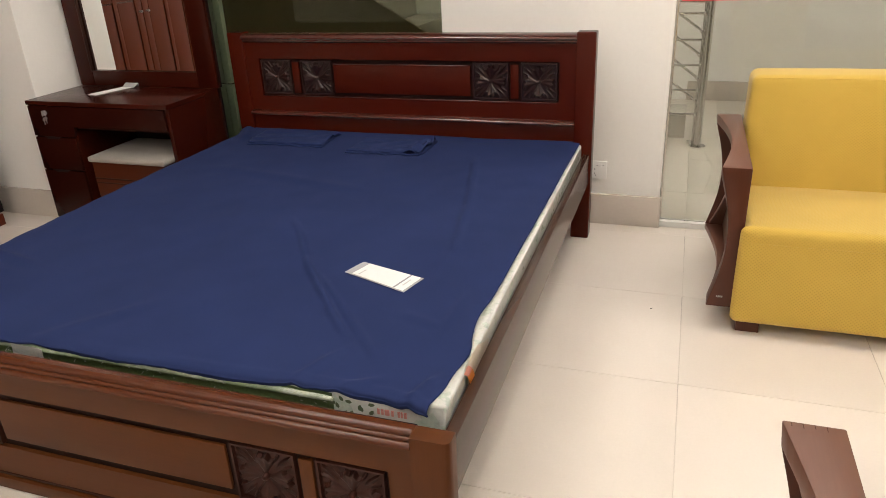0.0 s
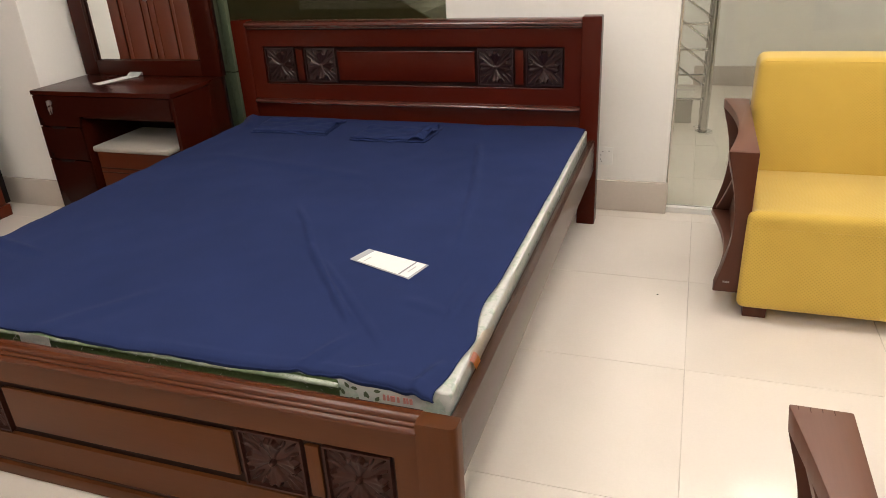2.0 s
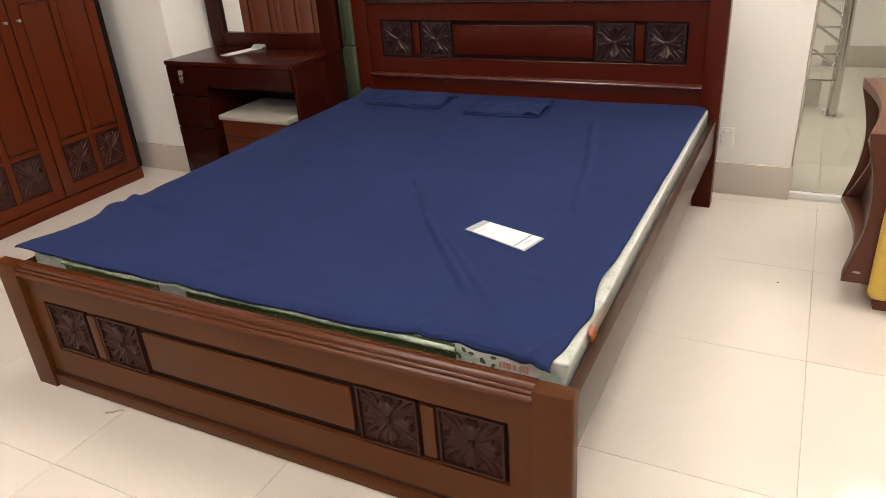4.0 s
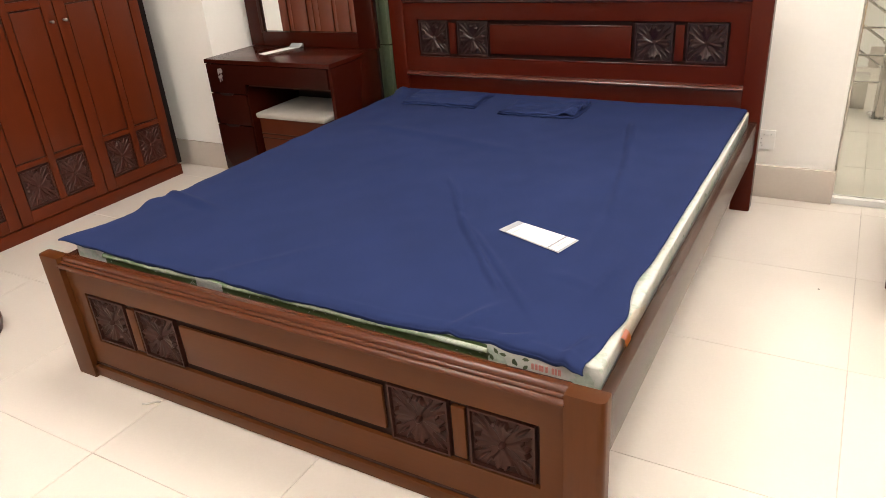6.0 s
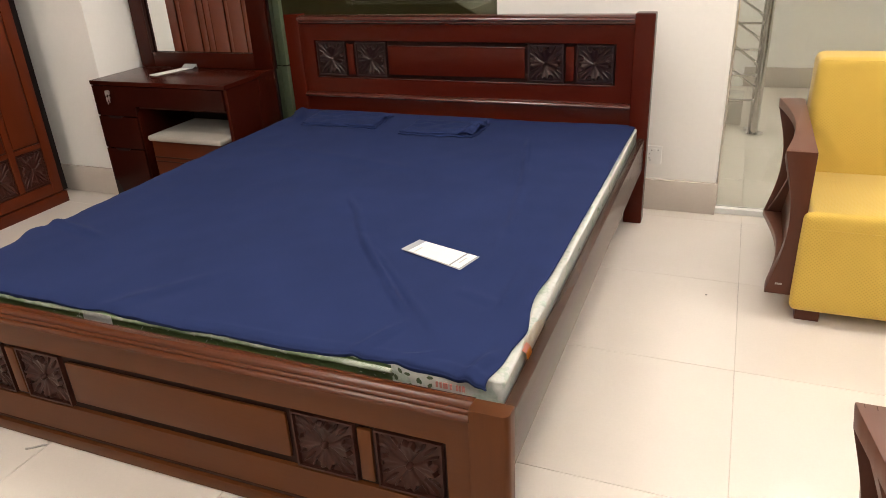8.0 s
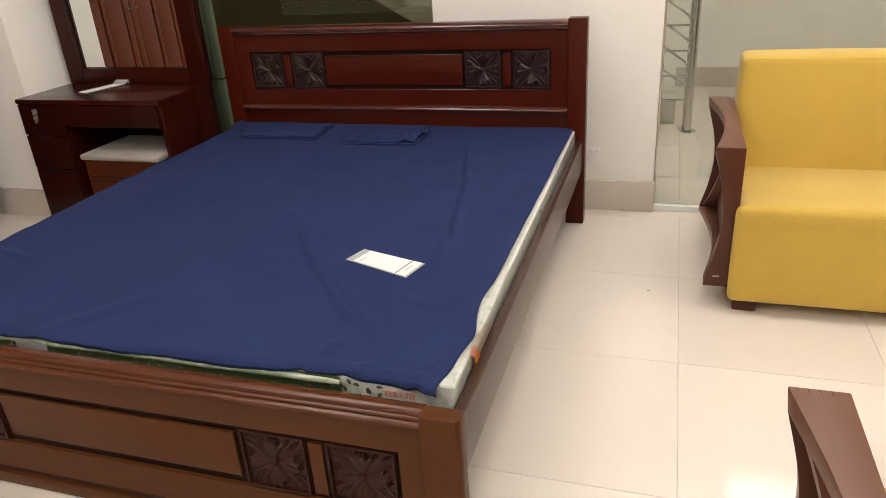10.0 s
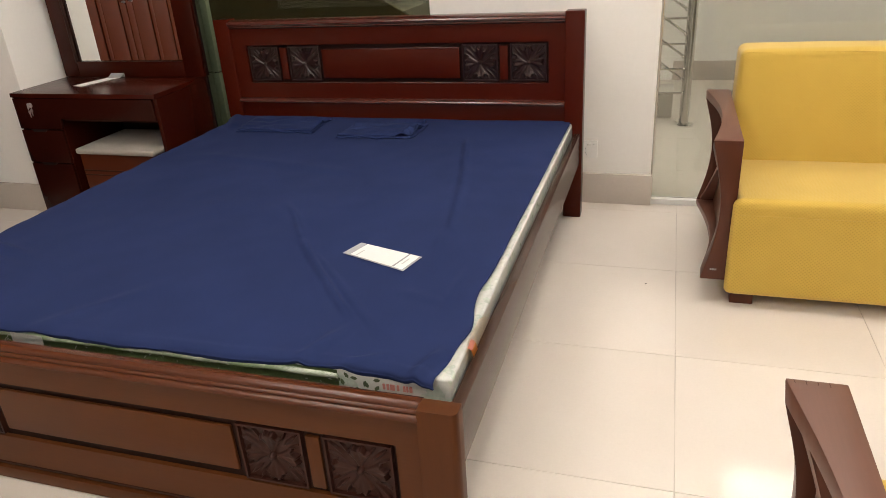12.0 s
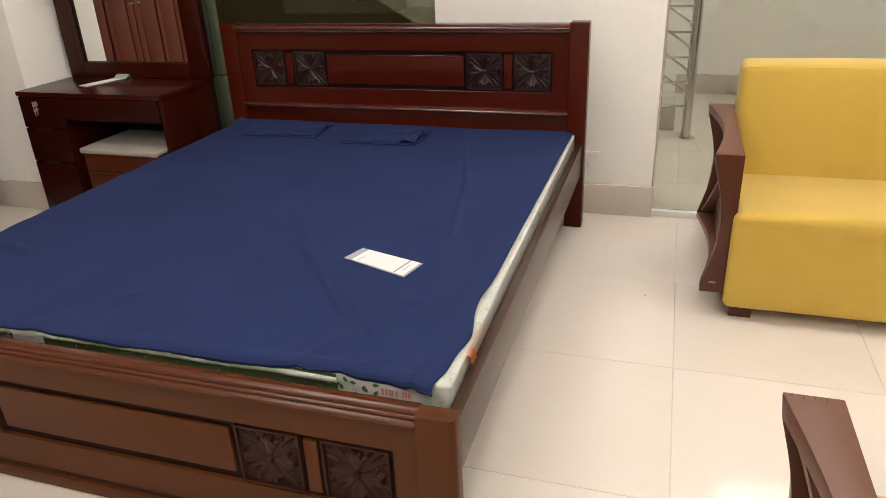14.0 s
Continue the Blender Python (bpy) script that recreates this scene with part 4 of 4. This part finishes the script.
# ---- wardrobe ----
WX, WY1, WZ = -2.12, -0.466, 2.05
DOOR = 0.475
NDOOR = 4
WY0 = WY1 - 0.012 - DOOR * NDOOR - 0.012
ward = thing("wardrobe", (-2.40, (WY0 + WY1) / 2, 0), "mahogany wardrobe with panelled doors and carved squares", "wardrobe")
part("plinth", box(XL + 0.03, WX + 0.012, WY0, WY1, 0, 0.060, 0.003), CHERRY_Y, ward)
part("side", box(XL + 0.03, WX - 0.008, WY1 - 0.010, WY1 + 0.026, 0.061, WZ, 0.003), BLACK_EDGE, ward, "black upright strip along the end")
part("side", box(XL + 0.03, WX - 0.022, WY0, WY0 + 0.020, 0.061, WZ), CHERRY_Z, ward)
part("back", box(XL + 0.03, XL + 0.05, WY0 + 0.021, WY1 - 0.021, 0.061, WZ), CHERRY_Z, ward)
part("cornice", prism([(XL + 0.03, WZ), (XL + 0.03, WZ + 0.07), (WX + 0.03, WZ + 0.07), (WX + 0.02, WZ + 0.04), (WX + 0.005, WZ)], "y", WY0 - 0.02, WY1 + 0.02), CHERRY_Y, ward)


def wardrobe_door(y0, y1, knob_at):
    d = part("door", box(WX - 0.020, WX - 0.004, y0 + 0.002, y1 - 0.002, 0.064, WZ - 0.004, 0.002), CARVED, ward)
    w = y1 - y0
    st = 0.060
    for ya, yb in ((y0 + 0.003, y0 + st), (y1 - st, y1 - 0.003)):
        part("door_stile", box(WX - 0.0045, WX + 0.004, ya, yb, 0.065, WZ - 0.006, 0.002), CHERRY_Z, d)
    for z0, z1 in ((0.065, 0.124), (0.322, 0.346), (1.006, 1.042), (WZ - 0.07, WZ - 0.006)):
        part("door_rail", box(WX - 0.0045, WX + 0.0035, y0 + st + 0.0005, y1 - st - 0.0005, z0, z1, 0.002), CHERRY_Y, d)
    ym = (y0 + y1) / 2
    part("door_rib", box(WX - 0.0045, WX + 0.006, ym - 0.018, ym + 0.018, 0.126, WZ - 0.072, 0.003), CHERRY_Z, d)
    for ya, yb in ((y0 + st + 0.006, ym - 0.024), (ym + 0.024, y1 - st - 0.006)):
        for z0, z1 in ((0.354, 0.998), (1.05, WZ - 0.078)):
            part("door_panel", box(WX - 0.0045, WX + 0.001, ya, yb, z0, z1, 0.003), CHERRY_Z, d)
        rosette(d, WX - 0.0012, (ya + yb) / 2, 0.222, yb - ya + 0.006, 0.188, math.pi / 2, CARVED, 0.55)
    part("knob", ball((WX + 0.024, knob_at, 0.935), 0.008, (1, 1, 1), rod((WX + 0.003, knob_at, 0.935), (WX + 0.02, knob_at, 0.935), 0.005)), NICKEL, d, "small round shiny knob")


for k in range(NDOOR):
    yb = WY1 - 0.012 - DOOR * k
    ya = yb - DOOR
    wardrobe_door(ya, yb, ya + 0.034 if k % 2 == 0 else yb - 0.034)


# ---- sofa and armchair ----
def curved_edge(a, b_, d0, depth, n=14):
    """Points from a to b_ along one axis, with an edge at d0 hollowed by depth half way."""
    return [(a + (b_ - a) * i / n, d0 + depth * math.sin(math.pi * i / n) ** 1.05) for i in range(n + 1)]


def seat_with_arms(name, label, width, at, turn, group):
    """Built with its front to -y and its arm's outer edge at x = 0; width between the arms' inner faces."""
    s = thing(name, (0, 0, 0), label, name.replace("_", " "), group)
    z0, z1, y0, y1, aw, th = 0.090, 0.593, -0.355, 0.375, 0.092, 0.030

    def arm(x_out, sg):
        hol = 0.042
        xi = x_out + sg * aw
        # four mitred boards round the hollow
        for za, zb, nm in ((z1 - th, z1, "armrest_top"), (z0, z0 + th, "armrest_foot")):
            e = [(x_out + sg * q, p) for p, q in curved_edge(y0, y1, 0.0, hol, 22)]
            bm = prism(e + [(xi, y1), (xi, y0)], "z", za, zb, 0.003, 2)
            for v in bm.verts:
                k = (z1 - v.co.z if nm == "armrest_top" else v.co.z - z0) / th
                v.co.y = (y0 + y1) / 2 + (v.co.y - (y0 + y1) / 2) * (0.9995 - 2 * th * k / (y1 - y0))
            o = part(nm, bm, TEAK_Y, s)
            if nm == "armrest_top":
                for k in range(4):
                    xx = x_out + sg * (0.013 + 0.017 * k)
                    part("joint_line", box(xx - 0.0007, xx + 0.0007, y0 + 0.004, y0 + 0.013 + 0.003 * (k % 2), z1 - 0.0004, z1 + 0.0002), TEAK_Z, o)
        for ya, yb, nm in ((y0, y0 + th, "armrest_front"), (y1 - th, y1, "armrest_back")):
            e = [(x_out + sg * q, p) for p, q in curved_edge(z0, z1, 0.0, hol, 22)]
            bm = prism(e + [(xi, z1), (xi, z0)], "y", ya, yb, 0.003, 2)
            for v in bm.verts:
                k = (v.co.y - y0 if nm == "armrest_front" else y1 - v.co.y) / th
                v.co.z = (z0 + z1) / 2 + (v.co.z - (z0 + z1) / 2) * (0.9995 - 2 * th * k / (z1 - z0))
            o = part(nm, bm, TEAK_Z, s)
            if nm == "armrest_front" and sg > 0:
                lg = bmesh.new()
                for k, wdt in enumerate((0.005, 0.005, 0.004, 0.002, 0.003)):
                    xx = x_out + 0.030 + (0, 0.006, 0.0115, 0.016, 0.0185)[k]
                    box(xx, xx + wdt, y0 - 0.0008, y0 + 0.0005, z0 + 0.036, z0 + 0.043, bm=lg)
                part("maker_mark", lg, GREY_STRIP, o, "tiny pale printed mark")
        part("armrest_lining", box(min(xi, xi - sg * 0.022), max(xi, xi - sg * 0.022), y0 + th + 0.001, y1 - th - 0.001, z0 + th + 0.001, z1 - th - 0.001), BROWN_Y, s)
        # curved brace from the top front corner to the bottom back one
        xe = xi - sg * 0.0225
        bm, prev = bmesh.new(), None
        for i in range(21):
            u = i / 20
            yy = y0 + th + 0.002 + (y1 - y0 - 2 * th - 0.004) * u
            zz = z1 - th - 0.016 - (z1 - z0 - 2 * th - 0.018) * (u - 0.13 * math.sin(math.pi * u))
            xo = x_out + sg * (0.016 + 0.034 * math.sin(math.pi * u) ** 0.8)
            row = [bm.verts.new(c) for c in ((xo, yy, zz), (xe, yy, zz), (xe, yy, zz + 0.014), (xo, yy, zz + 0.014))]
            if prev:
                for j in range(4):
                    bm.faces.new((prev[j], prev[(j + 1) % 4], row[(j + 1) % 4], row[j]))
            else:
                bm.faces.new(row)
            prev = row
        bm.faces.new(prev[::-1])
        part("armrest_brace", bm, TEAK_Y, s)

    arm(0.0, 1)
    arm(2 * aw + width, -1)
    xa, xb = aw + 0.002, aw + width - 0.002

    def lean(co):
        k = max(0.0, (co.z - 0.33) / 0.48)
        co.y += 0.085 * k

    def slope(co):
        k = min(1.0, max(0.0, (co.y - y0) / 0.5))
        if co.z > 0.2:
            co.z -= 0.040 * k
        if co.y < y0 - 0.002:
            co.x += 0.014 * max(-1.0, min(1.0, (co.x - aw - width / 2) / (width / 2)))

    part("seat", cushion(xa, xb, y0 - 0.028, 0.24, 0.046, 0.402, 0.030, 0.008, slope), YELLOW, s, "yellow woven seat")
    part("backrest", cushion(xa + 0.012, xb - 0.012, 0.165, 0.355, 0.30, 0.772, 0.036, 0.010, lean), YELLOW, s, "yellow woven back")
    part("seam", rod((xa + 0.01, y0 - 0.0335, 0.352), (xb - 0.01, y0 - 0.0335, 0.352), 0.0014, 6), YELLOW, s)
    part("seam", rod((xa + 0.03, 0.236, 0.766), (xb - 0.03, 0.236, 0.766), 0.0014, 6), YELLOW, s)
    for fx in (xa + 0.012, xb - 0.088):
        for fy in (y0 + 0.005, 0.24):
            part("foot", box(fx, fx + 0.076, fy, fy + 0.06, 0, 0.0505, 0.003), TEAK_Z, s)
    s.matrix_basis = pose(*at, 0, 0, turn)
    return s


seat_with_arms("sofa", "yellow woven sofa with hollow brown wooden arms", 1.22, (1.394, -0.348, 0), 0, "yellow seating")
seat_with_arms("armchair", "yellow woven armchair with hollow brown wooden arms", 0.56, (1.449 + 0.744, -2.374, 0), 180, "yellow seating")

# ---- small things ----
sock = thing("wall_socket", (0.902, 0.208, 0.265), "white plastic wall socket with switch", "socket")
part("plate", box(0.858, 0.945, 0.203, 0.2115, 0.222, 0.309, 0.003), PLASTIC, sock)
part("switch", box(0.905, 0.920, 0.199, 0.2028, 0.283, 0.297, 0.001), PLASTIC, sock)
for hx, hz in ((0.900, 0.288), (0.912, 0.290), (0.928, 0.290), (0.890, 0.270), (0.890, 0.250), (0.895, 0.240)):
    part("hole", box(hx - 0.002, hx + 0.002, 0.2022, 0.2029, hz - 0.002, hz + 0.002), BLACK, sock)
single("floor_speck", ball((1.212, -0.608, 0.0015), 0.004, (1, 0.6, 0.3)), BLACK, (1.212, -0.608, 0), "small dark crumb on the floor tiles", "crumb")
tie = bmesh.new()
tie_path = [(-0.524, -2.072), (-0.510, -2.064), (-0.498, -2.052), (-0.488, -2.043), (-0.480, -2.041)]
for (xa, ya), (xb, yb) in zip(tie_path, tie_path[1:]):
    rod((xa, ya, 0.004), (xb, yb, 0.004), 0.0032, 8, bm=tie)
single("plastic_tie", tie, speckled("clear_strap", (0.48, 0.45, 0.40), 0.3, 40, 0.1), (-0.49, -2.07, 0), "greyish plastic strap lying by the footboard", "plastic strap")
table = thing("furniture_foot", (-1.49, -2.08, 0), "dark brown rounded wooden foot standing on the tiles", "furniture foot")
part("foot", rod((-1.49, -2.08, 0.0), (-1.49, -2.08, 0.05), 0.13, 32, 0.14), TEAK_Z, table)
part("ring", rod((-1.49, -2.08, 0.05), (-1.49, -2.08, 0.10), 0.14, 32, 0.10), TEAK_Z, table)

# ---- floor tiles ----
floor = single("floor", box(-3.35, XR + 0.15, YB - 0.15, 3.12, -0.12, -0.0022), GROUT, (0, 0, 0), "polished cream porcelain floor tiles with thin joints", "", "", "structure")
T, G = 0.6, 0.0013
tile_bm = box(G / 2, T - G / 2, G / 2, T - G / 2, -0.010, 0.0, 0.0008, 1)
TILE_MESH = finish(tile_bm, "tile", TILE)
nx0, nx1 = math.floor((-3.2 - 1.32) / T), math.ceil((XR - 1.32) / T)
ny0, ny1 = math.floor((YB + 1.08) / T), math.ceil((2.97 + 1.08) / T)
for i in range(nx0, nx1):
    for j in range(ny0, ny1):
        t = new("tile", TILE_MESH)
        t.parent = floor
        t.location = (1.32 + i * T, -1.08 + j * T, 0)
